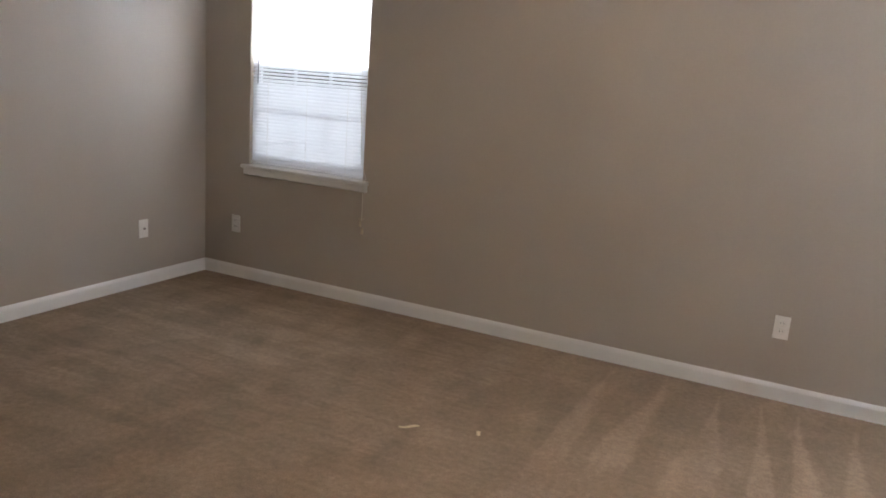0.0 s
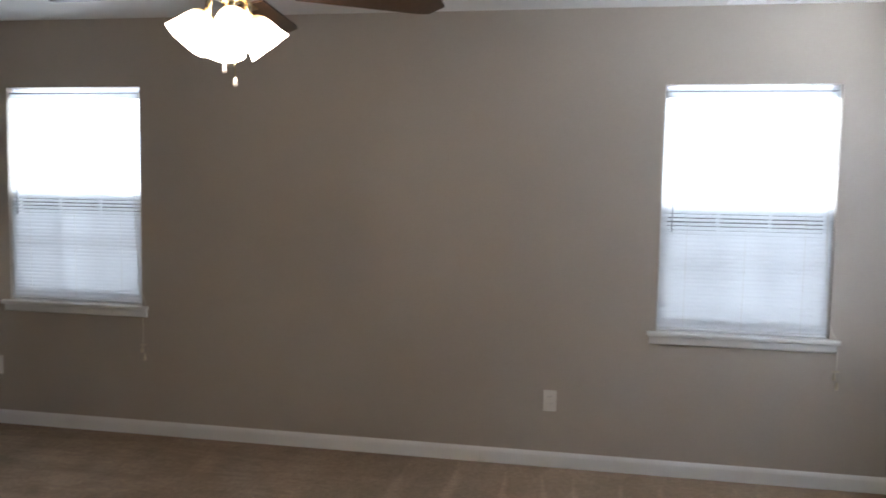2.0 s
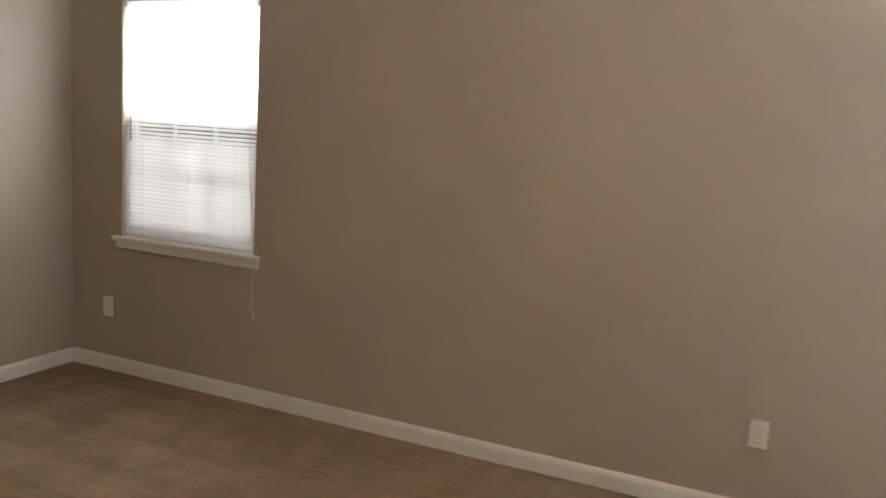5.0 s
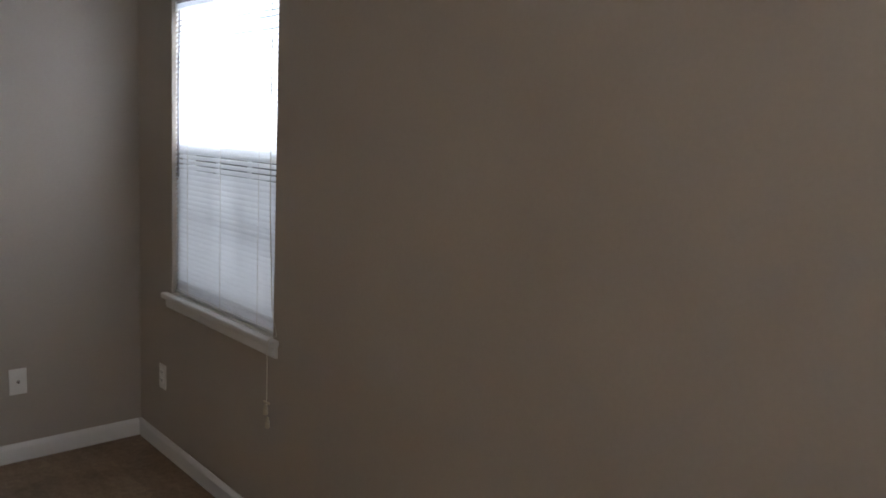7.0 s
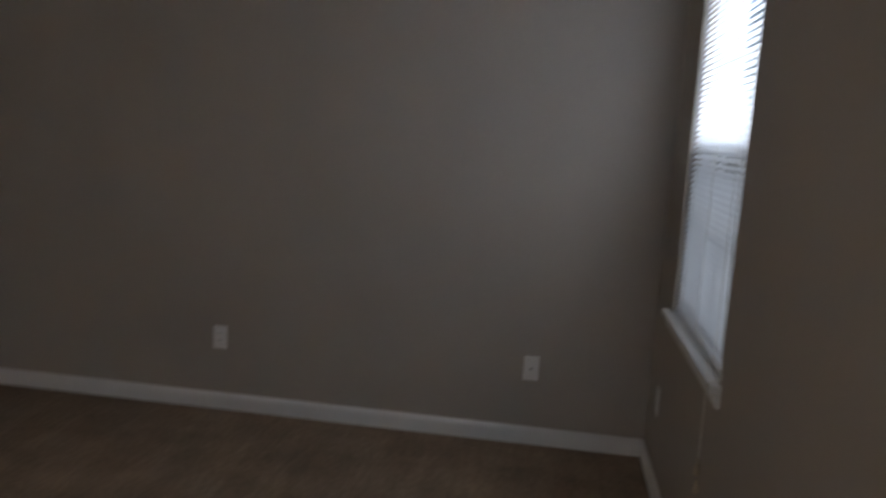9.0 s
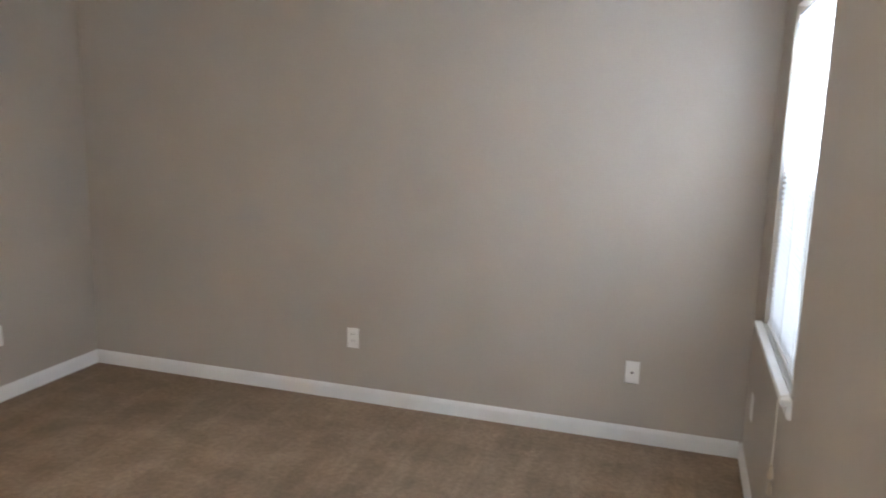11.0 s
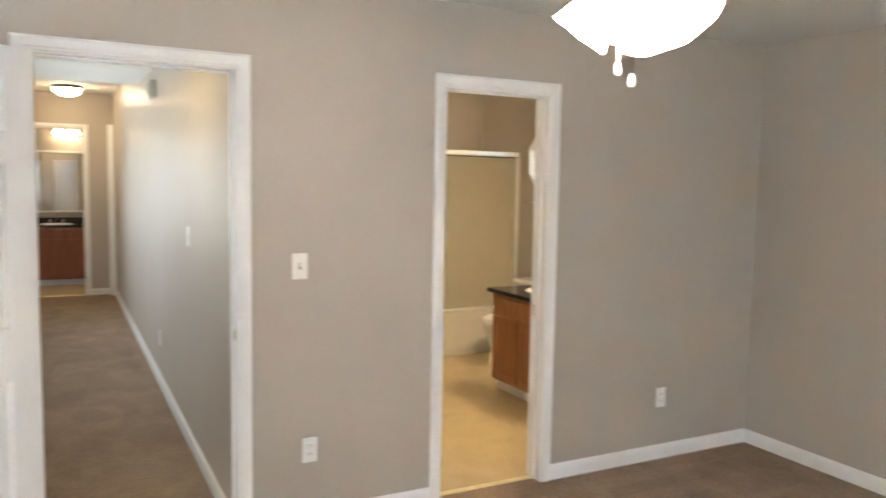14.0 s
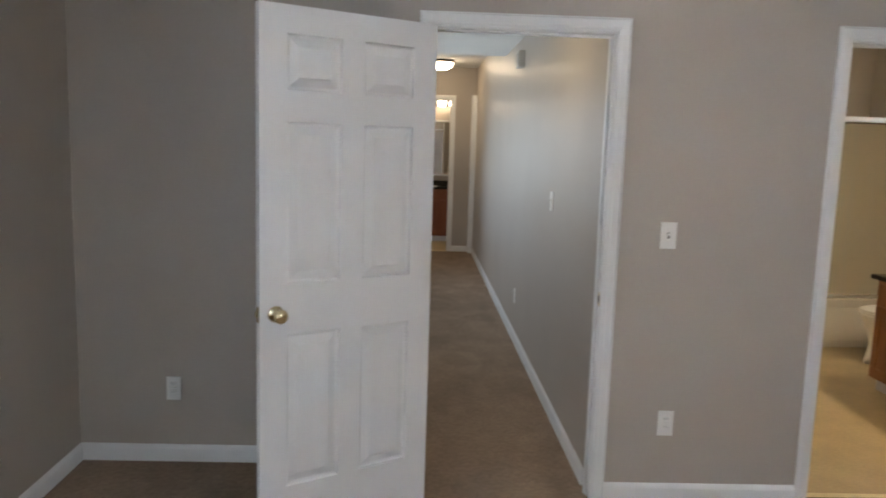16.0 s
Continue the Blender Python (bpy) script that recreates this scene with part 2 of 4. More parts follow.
def carpet_mat():
    m = bpy.data.materials.new("tan_carpet")
    m.use_nodes = True
    nt, ln = m.node_tree.nodes, m.node_tree.links
    b = nt["Principled BSDF"]
    b.inputs["Roughness"].default_value = 0.95
    b.inputs["Specular IOR Level"].default_value = 0.1
    co = nt.new("ShaderNodeNewGeometry").outputs["Position"]

    def noise_at(scale, detail, rot=0.0, stretch=(1, 1, 1), dist=0.0):
        mp = nt.new("ShaderNodeMapping")
        mp.inputs["Rotation"].default_value = (0, 0, rot)
        mp.inputs["Scale"].default_value = stretch
        ln.new(co, mp.inputs["Vector"])
        n = nt.new("ShaderNodeTexNoise")
        n.inputs["Scale"].default_value, n.inputs["Detail"].default_value, n.inputs["Distortion"].default_value = scale, detail, dist
        ln.new(mp.outputs[0], n.inputs["Vector"])
        return n.outputs["Fac"]

    def ranged(v, f0, f1, t0, t1):
        r = nt.new("ShaderNodeMapRange")
        for k, x in (("From Min", f0), ("From Max", f1), ("To Min", t0), ("To Max", t1)):
            r.inputs[k].default_value = x
        ln.new(v, r.inputs["Value"])
        return r.outputs[0]

    def times(a, c):
        t = nt.new("ShaderNodeMath")
        t.operation = "MULTIPLY"
        ln.new(a, t.inputs[0])
        ln.new(c, t.inputs[1])
        return t.outputs[0]

    fibre = ranged(noise_at(190, 3), 0.3, 0.7, 0.82, 1.18)
    tuft = ranged(noise_at(38, 4), 0.3, 0.7, 0.88, 1.12)
    # vacuum strokes: nap laid one way or the other, in long wedges
    a = ranged(noise_at(1.0, 0, radians(14), (3.0, 1.3, 1), 1.4), 0.42, 0.58, 0.965, 1.05)
    c = ranged(noise_at(1.0, 0, radians(80), (3.0, 1.4, 1), 1.6), 0.42, 0.58, 0.965, 1.05)
    strokes = times(a, c)
    strokes2 = ranged(noise_at(4.5, 3, 0.0, (1, 1, 1), 0.6), 0.35, 0.65, 0.93, 1.07)

    def calc(op, p, q=None, clamp=False):
        n = nt.new("ShaderNodeMath")
        n.operation, n.use_clamp = op, clamp
        for i, v in enumerate((p, q)):
            if v is None:
                continue
            if isinstance(v, (int, float)):
                n.inputs[i].default_value = v
            else:
                ln.new(v, n.inputs[i])
        return n.outputs[0]

    xyz = nt.new("ShaderNodeSeparateXYZ")
    ln.new(co, xyz.inputs[0])
    wob_x = ranged(noise_at(2.1, 1, 0.0, (1.0, 0.22, 1)), 0.0, 1.0, -0.22, 0.22)
    wob_y = ranged(noise_at(2.1, 1, 0.0, (0.22, 1.0, 1)), 0.0, 1.0, -0.22, 0.22)
    rough_edge = ranged(noise_at(8.0, 3), 0.0, 1.0, -0.25, 0.25)

    def wedges(across, depth, per_metre, reach, wob, amount):
        """Pale wedges that open away from a wall: across runs along it, depth out from it."""
        tri = calc("MULTIPLY", calc("ABSOLUTE", calc("SUBTRACT", calc("FRACT", calc("MULTIPLY", calc("ADD", across, wob), per_metre)), 0.5)), 2.0)
        width = calc("MINIMUM", calc("ADD", calc("MULTIPLY", depth, 0.78), 0.02), 0.66)
        m = calc("MULTIPLY", calc("ADD", calc("SUBTRACT", width, tri), rough_edge), 5.0, True)
        fade = calc("MULTIPLY", calc("SUBTRACT", reach, depth), 3.0, True)
        return calc("ADD", calc("MULTIPLY", calc("MULTIPLY", m, fade), amount), 1.0)

    north = calc("SUBTRACT", 3.74, xyz.outputs["Y"])
    east_half = calc("MULTIPLY", calc("SUBTRACT", xyz.outputs["X"], 2.55), 2.0, True)
    wn_ = calc("ADD", calc("MULTIPLY", calc("SUBTRACT", wedges(xyz.outputs["X"], north, 4.3, 1.35, wob_x, 0.25), 1.0), east_half), 1.0)
    ww_ = wedges(xyz.outputs["Y"], calc("SUBTRACT", xyz.outputs["X"], 0.05), 3.7, 1.5, wob_y, 0.11)
    strokes = times(strokes, times(wn_, ww_))
    # short ribs where the nap was combed along the north wall
    ribs = ranged(noise_at(1.0, 1, radians(-8), (1.6, 8.5, 1), 1.5), 0.40, 0.60, -0.055, 0.055)
    combed = calc("MULTIPLY", calc("SUBTRACT", 2.9, xyz.outputs["X"]), 1.6, True)
    combed = calc("MULTIPLY", combed, calc("MULTIPLY", calc("SUBTRACT", xyz.outputs["Y"], 1.3), 1.2, True))
    strokes = times(strokes, calc("ADD", calc("MULTIPLY", ribs, combed), 1.0))
    soil = ranged(noise_at(0.8, 3), 0.3, 0.7, 0.90, 1.08)
    v = times(times(times(fibre, tuft), times(strokes, strokes2)), soil)
    sc = nt.new("ShaderNodeVectorMath")
    sc.operation = "SCALE"
    sc.inputs[0].default_value = (0.266, 0.194, 0.137)
    ln.new(v, sc.inputs["Scale"])
    ln.new(sc.outputs[0], b.inputs["Base Color"])
    bp = nt.new("ShaderNodeBump")
    bp.inputs["Strength"].default_value, bp.inputs["Distance"].default_value = 0.7, 0.006
    ln.new(times(fibre, tuft), bp.inputs["Height"])
    ln.new(bp.outputs[0], b.inputs["Normal"])
    return m


CARPET = carpet_mat()


# ---------------------------------------------------------------- mesh helpers
def add_box(bm, x0, x1, y0, y1, z0, z1, bevel=0.0):
    made = bmesh.ops.create_cube(bm, size=1.0)["verts"]
    for v in made:
        v.co = Vector(((x0 + x1) / 2 + v.co.x * (x1 - x0), (y0 + y1) / 2 + v.co.y * (y1 - y0), (z0 + z1) / 2 + v.co.z * (z1 - z0)))
    if bevel:
        es = list({e for v in made for e in v.link_edges})
        bmesh.ops.bevel(bm, geom=es, offset=bevel, segments=2, affect="EDGES", profile=0.5)
    return made


def box_bm(x0, x1, y0, y1, z0, z1, bevel=0.0):
    bm = bmesh.new()
    add_box(bm, x0, x1, y0, y1, z0, z1, bevel)
    return bm


def lathe_bm(profile, steps=32, squash=1.0, caps=False):
    """A turned body from (radius, z) pairs round the z axis."""
    bm = bmesh.new()
    rings = []
    for r, z in profile:
        rings.append([bm.verts.new((r * math.cos(2 * math.pi * i / steps), squash * r * math.sin(2 * math.pi * i / steps), z)) for i in range(steps)])
    for a, c in zip(rings, rings[1:]):
        for i in range(steps):
            bm.faces.new((a[i], a[(i + 1) % steps], c[(i + 1) % steps], c[i]))
    if caps:
        bm.faces.new(list(reversed(rings[0])))
        bm.faces.new(rings[-1])
    bmesh.ops.recalc_face_normals(bm, faces=bm.faces)
    return bm


def tube_bm(points, radius, steps=8):
    bm = bmesh.new()
    pts = [Vector(p) for p in points]
    rings = []
    for i, p in enumerate(pts):
        d = (pts[min(i + 1, len(pts) - 1)] - pts[max(i - 1, 0)]).normalized()
        a = d.orthogonal().normalized()
        c = d.cross(a)
        rings.append([bm.verts.new(p + radius * (math.cos(2 * math.pi * k / steps) * a + math.sin(2 * math.pi * k / steps) * c)) for k in range(steps)])
    for a, c in zip(rings, rings[1:]):
        for k in range(steps):
            bm.faces.new((a[k], a[(k + 1) % steps], c[(k + 1) % steps], c[k]))
    bm.faces.new(rings[0])
    bm.faces.new(rings[-1])
    bmesh.ops.recalc_face_normals(bm, faces=bm.faces)
    return bm


def mesh_ob(name, bm, material, smooth=False):
    me = bpy.data.meshes.new(name)
    bm.to_mesh(me)
    bm.free()
    if smooth:
        for p in me.polygons:
            p.use_smooth = True
    me.materials.append(material)
    return new(name, me)


def part(name, bm, material, parent, label="", smooth=False, m=None):
    ob = mesh_ob(name, bm, material, smooth)
    ob.parent = parent
    if m is not None:
        ob.matrix_basis = m
    return tagged(ob, label)


def shared(name, mesh, parent, m):
    ob = new(name, mesh)
    ob.parent = parent
    ob.matrix_basis = m
    return ob


def thing(name, m, label, category, group="", kind=""):
    return_ob = new(name)
    return_ob.matrix_basis = m
    return tagged(return_ob, label, category, group, kind)


def structure(name, bm, material, label, category, smooth=False):
    return tagged(mesh_ob(name, bm, material, smooth), label, category, "", "structure")


def wall_bm(axis, a0, a1, f0, f1, z0, z1, holes=()):
    """A wall along x (axis 0) or y (axis 1) from a0 to a1, faces at f0 and f1, with (b0, b1, c0, c1) openings."""
    bm = bmesh.new()
    cuts = sorted({a0, a1, *[h[0] for h in holes], *[h[1] for h in holes]})
    for l, r in zip(cuts, cuts[1:]):
        spans = [(z0, z1)]
        for h in holes:
            if h[0] <= l + 1e-6 and h[1] >= r - 1e-6:
                spans = [(z0, h[2])] * (h[2] > z0 + 1e-6) + [(h[3], z1)]
        for c, d in spans:
            if axis == 0:
                add_box(bm, l, r, f0, f1, c, d)
            else:
                add_box(bm, f0, f1, l, r, c, d)
    bmesh.ops.remove_doubles(bm, verts=bm.verts, dist=1e-5)
    bm.verts.index_update()
    seen = {}
    for f in bm.faces:
        seen.setdefault(tuple(sorted(v.index for v in f.verts)), []).append(f)
    inner = [f for fs in seen.values() if len(fs) > 1 for f in fs]
    bmesh.ops.delete(bm, geom=inner, context="FACES_ONLY")
    bmesh.ops.recalc_face_normals(bm, faces=bm.faces)
    return bm


def prism_bm(profile, a0, a1, origin, along, out):
    """A moulding: (outward, up) profile swept from a0 to a1 along one direction."""
    bm = bmesh.new()
    o, al, ou = Vector(origin), Vector(along), Vector(out)
    ends = [[bm.verts.new(o + al * a + ou * p + Vector((0, 0, 1)) * q) for p, q in profile] for a in (a0, a1)]
    n = len(profile)
    for i in range(n):
        bm.faces.new((ends[0][i], ends[0][(i + 1) % n], ends[1][(i + 1) % n], ends[1][i]))
    bm.faces.new(ends[0])
    bm.faces.new(ends[1])
    bmesh.ops.recalc_face_normals(bm, faces=bm.faces)
    return bm


# ---------------------------------------------------------------- shell
DOOR_H = 2.047
HALL_DOOR, BATH_DOOR = (3.139, 3.902), (1.547, 2.153)
HX0, HALL_END = 3.14, -7.95
bm = box_bm(-0.15, 5.70, -0.06, D + 0.15, -0.10, 0.0)
add_box(bm, 2.90, 5.70, -0.462, -0.06, -0.10, 0.0)
add_box(bm, 2.90, 4.34, HALL_END, -0.462, -0.10, 0.0)
structure("floor", bm, CARPET, "tan cut-pile carpet with vacuum strokes", "floor")
structure("floor_bath", box_bm(-0.30, 2.90, -3.80, -0.06, -0.10, -0.004), VINYL, "tan sheet vinyl bathroom floor", "floor")
structure("floor_far_bath", box_bm(2.90, 5.70, -9.75, HALL_END, -0.10, -0.004), VINYL, "tan sheet vinyl floor of the far bathroom", "floor")
FH = 2.70                                         # ceiling of the far end of the hall
bm = box_bm(-0.30, 5.70, -0.12, D + 0.15, H, H + 0.40)
add_box(bm, HX0 - 0.12, 5.70, -4.25, -0.12, H, H + 0.40)
structure("ceiling", bm, CEIL, "white textured ceiling", "ceiling")
structure("ceiling_bath", box_bm(-0.30, HX0 - 0.12, -3.80, -0.12, FH, FH + 0.14), CEIL, "white textured bathroom ceiling", "ceiling")
structure("ceiling_far", box_bm(2.60, 5.20, -9.75, -4.25, FH, FH + 0.14), CEIL, "white textured ceiling of the far hall", "ceiling")
WT = 0.15
wall_n = structure("wall_north", wall_bm(0, -WT, W + WT, D, D + WT, 0, H, [(*W1X, WIN_Z0, WIN_Z1), (*W2X, WIN_Z0, WIN_Z1)]), PAINT, "greige painted wall with two windows", "wall")
structure("wall_west", wall_bm(1, 0.0, D, -WT, 0.0, 0, H), PAINT, "plain greige painted wall", "wall")
structure("wall_east", wall_bm(1, -0.462, D, W, W + WT, 0, H, [(*W3Y, WIN_Z0, WIN_Z1)]), PAINT, "greige painted wall with a window", "wall")
structure("wall_south", wall_bm(0, -WT, 4.086, -0.12, 0.0, 0, H, [(*BATH_DOOR, 0, DOOR_H), (*HALL_DOOR, 0, DOOR_H)]), PAINT, "greige painted wall with two doorways", "wall")
structure("wall_jog", wall_bm(1, -0.462, -0.12, 3.97, 4.086, 0, H), PAINT, "short return wall beside the hall door", "wall")
structure("wall_alcove", wall_bm(0, 4.086, W, -0.462, -0.342, 0, H), PAINT, "greige painted wall of the alcove", "wall")
structure("wall_hall_west", wall_bm(1, HALL_END, -0.12, HX0 - 0.12, HX0, 0, FH), SATIN, "greige painted hall wall", "wall")
structure("wall_hall_east", wall_bm(1, HALL_END, -0.462, HX1, HX1 + 0.12, 0, FH, [(*wy, 0.05, 2.02) for wy in HALL_FILL_WINDOWS]), PAINT, "greige painted hall wall", "wall")
FAR_DOOR, FAR_H = (3.50, 4.16), 2.24
structure("wall_hall_end", wall_bm(0, HX0 - 0.12, HX1 + 0.12, HALL_END - 0.12, HALL_END, 0, FH, [(*FAR_DOOR, 0, FAR_H)]), PAINT, "greige painted end wall of the hall", "wall")
structure("wall_far_bath", wall_bm(0, 2.90, 5.00, -9.72, -9.60, 0, FH), PAINT, "greige painted far bathroom wall", "wall")
structure("wall_far_bath_west", wall_bm(1, -9.60, HALL_END - 0.12, 2.90, 3.02, 0, FH), PAINT, "greige painted far bathroom wall", "wall")
structure("wall_far_bath_east", wall_bm(1, -9.60, HALL_END - 0.12, 4.88, 5.00, 0, FH), PAINT, "greige painted far bathroom wall", "wall")
BXW, BY1 = -0.10, -3.56
structure("wall_bath_vanity", wall_bm(1, -1.74, -0.12, 0.18, 0.30, 0, FH), PAINT, "greige painted wall behind the vanity", "wall")
structure("wall_bath_return", wall_bm(0, BXW - 0.12, 0.18, -1.74, -1.62, 0, FH), PAINT, "short return wall in the bathroom", "wall")
OY, OZ, OR = -2.39, 1.81, 0.262                  # octagonal window: centre and corner radius
bm = wall_bm(1, BY1 - 0.12, -1.74, BXW - 0.12, BXW, 0, FH, [(OY - 0.36, OY + 0.36, OZ - 0.36, OZ + 0.36)])
for x in (BXW, BXW - 0.12):
    octo = [bm.verts.new((x, OY + OR * math.cos(radians(22.5 + 45 * k)), OZ + OR * math.sin(radians(22.5 + 45 * k)))) for k in range(8)]
    rim = []
    for k in range(8):
        c, d = math.cos(radians(22.5 + 45 * k)), math.sin(radians(22.5 + 45 * k))
        f = 0.36 / max(abs(c), abs(d))
        rim.append(bm.verts.new((x, OY + f * c, OZ + f * d)))
    for k in range(8):
        n = (k + 1) % 8
        if k % 2 == 0:
            corner = bm.verts.new((x, OY + math.copysign(0.36, rim[k].co.y + rim[n].co.y - 2 * OY), OZ + math.copysign(0.36, rim[k].co.z + rim[n].co.z - 2 * OZ)))
            bm.faces.new((octo[k], rim[k], corner, rim[n], octo[n]))
        else:
            bm.faces.new((octo[k], rim[k], rim[n], octo[n]))
bmesh.ops.recalc_face_normals(bm, faces=bm.faces)
structure("wall_bath_west", bm, PAINT, "greige painted bathroom wall with an octagonal window", "wall")
structure("wall_bath_south", wall_bm(0, BXW, HX0 - 0.12, BY1 - 0.12, BY1, 0, FH), PAINT, "greige painted bathroom wall", "wall")
structure("wall_bath_wing", wall_bm(1, BY1, -2.72, 1.46, 1.56, 0, FH), PAINT, "wing wall at the end of the bathtub", "wall")
bm = bmesh.new()
add_box(bm, -600, 600, -600, 600, -0.75, -0.55)
structure("ground", bm, GRASS, "lawn reaching the horizon", "ground")

# baseboards
BASE = [(0, 0), (0.013, 0), (0.013, 0.062), (0.010, 0.072), (0.006, 0.079), (0.004, 0.083), (0, 0.083)]


def baseboard(origin, along, out, length):
    return structure("baseboard", prism_bm(BASE, 0.0, length, origin, along, out), TRIM, "white painted baseboard", "baseboard")


CW = 0.057
baseboard((0, D, 0.001), (1, 0, 0), (0, -1, 0), W)
baseboard((0, 0.0, 0.001), (0, 1, 0), (1, 0, 0), D - 0.013)
baseboard((0.013, 0, 0.001), (1, 0, 0), (0, 1, 0), BATH_DOOR[0] - CW - 0.013)
baseboard((BATH_DOOR[1] + CW, 0, 0.001), (1, 0, 0), (0, 1, 0), HALL_DOOR[0] - CW - BATH_DOOR[1] - CW)
baseboard((HALL_DOOR[1] + CW, 0, 0.001), (1, 0, 0), (0, 1, 0), 4.086 - HALL_DOOR[1] - CW)
baseboard((4.086, -0.342, 0.001), (0, 1, 0), (1, 0, 0), 0.355)
baseboard((4.099, -0.342, 0.001), (1, 0, 0), (0, 1, 0), W - 4.099)
baseboard((W, -0.329, 0.001), (0, 1, 0), (-1, 0, 0), D - 0.013 + 0.329)
baseboard((HX0, -7.76, 0.001), (0, 1, 0), (1, 0, 0), 7.62)
baseboard((HX0 + 0.075, HALL_END, 0.001), (1, 0, 0), (0, 1, 0), FAR_DOOR[0] - CW - HX0 - 0.075)
baseboard((BXW, -2.74, 0.001), (0, 1, 0), (1, 0, 0), 0.74)


# door casings, jambs and stops
CASE = [(0, 0), (0.011, 0.0), (0.014, 0.004), (0.014, 0.012), (0.017, 0.018), (0.017, 0.046), (0.012, 0.052), (0.010, 0.057), (0, 0.057)]


def casing(name, x0, x1, y, out, zt, label):
    """A mitred casing round an opening in a wall along x; out is +1 or -1."""
    ob = thing(name, pose(0, 0, 0), label, "door frame", "", "structure")
    for key, corner, d in (("jamb_casing", x0, -1), ("jamb_casing", x1, 1)):
        bm = bmesh.new()
        ends = []
        for z, slope in ((0.0, 0), (zt, 1)):
            ends.append([bm.verts.new((corner + d * q, y + out * p, z + slope * q)) for p, q in CASE])
        for i in range(len(CASE)):
            bm.faces.new((ends[0][i], ends[0][(i + 1) % len(CASE)], ends[1][(i + 1) % len(CASE)], ends[1][i]))
        bm.faces.new(ends[0])
        bm.faces.new(ends[1])
        bmesh.ops.recalc_face_normals(bm, faces=bm.faces)
        part(key, bm, TRIM, ob)
    bm = bmesh.new()
    ends = [[bm.verts.new((c + d * q, y + out * p, zt + q)) for p, q in CASE] for c, d in ((x0, -1), (x1, 1))]
    for i in range(len(CASE)):
        bm.faces.new((ends[0][i], ends[0][(i + 1) % len(CASE)], ends[1][(i + 1) % len(CASE)], ends[1][i]))
    bm.faces.new(ends[0])
    bm.faces.new(ends[1])
    bmesh.ops.recalc_face_normals(bm, faces=bm.faces)
    part("head_casing", bm, TRIM, ob)
    return ob


def door_lining(frame_ob, x0, x1, y0, y1, zt, stop_y):
    bm = bmesh.new()
    t = 0.006
    add_box(bm, x0, x0 + t, y0 - 0.003, y1 + 0.003, 0, zt)
    part("jamb", bm, TRIM, frame_ob)
    part("jamb", box_bm(x1 - t, x1, y0 - 0.003, y1 + 0.003, 0, zt), TRIM, frame_ob)
    part("head_jamb", box_bm(x0 + t, x1 - t, y0 - 0.003, y1 + 0.003, zt - t, zt), TRIM, frame_ob)
    s0, s1 = stop_y - 0.016, stop_y + 0.016
    part("door_stop", box_bm(x0 + t, x0 + t + 0.011, s0, s1, 0, zt - t, 0.002), TRIM, frame_ob)
    part("door_stop", box_bm(x1 - t - 0.011, x1 - t, s0, s1, 0, zt - t, 0.002), TRIM, frame_ob)
    part("door_stop", box_bm(x0 + t + 0.011, x1 - t - 0.011, s0, s1, zt - t - 0.011, zt - t, 0.002), TRIM, frame_ob)


hall_frame = casing("door_frame", *HALL_DOOR, 0.0, 1, DOOR_H, "white moulded door casing of the hall doorway")
door_lining(hall_frame, *HALL_DOOR, -0.12, 0.0, DOOR_H, -0.060)
part("strike_plate", box_bm(HALL_DOOR[0] + 0.006, HALL_DOOR[0] + 0.0075, -0.040, -0.012, 0.885, 0.945), BRASS, hall_frame, "brass strike plate")
part("latch_hole", box_bm(HALL_DOOR[0] + 0.0075, HALL_DOOR[0] + 0.0082, -0.032, -0.020, 0.900, 0.930), DARK, hall_frame)
bath_frame = casing("door_frame", *BATH_DOOR, 0.0, 1, DOOR_H, "white moulded door casing of the bathroom doorway")
door_lining(bath_frame, *BATH_DOOR, -0.12, 0.0, DOOR_H, -0.060)
part("strike_plate", box_bm(BATH_DOOR[0] + 0.006, BATH_DOOR[0] + 0.0075, -0.100, -0.076, 0.885, 0.945), BRASS, bath_frame, "brass strike plate")
far_frame = casing("door_frame", *FAR_DOOR, HALL_END, 1, FAR_H, "white door casing at the far end of the hall")
door_lining(far_frame, *FAR_DOOR, HALL_END - 0.12, HALL_END, FAR_H, HALL_END - 0.06)
tagged(mesh_ob("threshold", prism_bm([(-0.02, 0), (0.02, 0), (0.012, 0.006), (-0.012, 0.006)], BATH_DOOR[0] + 0.018, BATH_DOOR[1] - 0.018, (0, -0.075, 0.0), (1, 0, 0), (0, 1, 0)), GOLD), "gold metal carpet strip in the bathroom doorway", "threshold", "", "structure")
tagged(mesh_ob("threshold", prism_bm([(-0.02, 0), (0.02, 0), (0.012, 0.006), (-0.012, 0.006)], FAR_DOOR[0] + 0.018, FAR_DOOR[1] - 0.018, (0, HALL_END - 0.02, 0.0), (1, 0, 0), (0, 1, 0)), GOLD), "gold metal carpet strip in the far bathroom doorway", "threshold", "", "structure")
# casing and jamb of a side opening in the corner at the end of the hall
side = thing("door_frame", pose(HX0, -7.80, 0), "white casing standing in the corner of the hall", "door frame", "", "structure")
part("jamb", box_bm(0.001, 0.070, -0.149, 0.017, 0, 2.30, 0.004), TRIM, side)
part("jamb_casing", box_bm(0.001, 0.014, 0.018, 0.040, 0, 2.30, 0.003), TRIM, side)


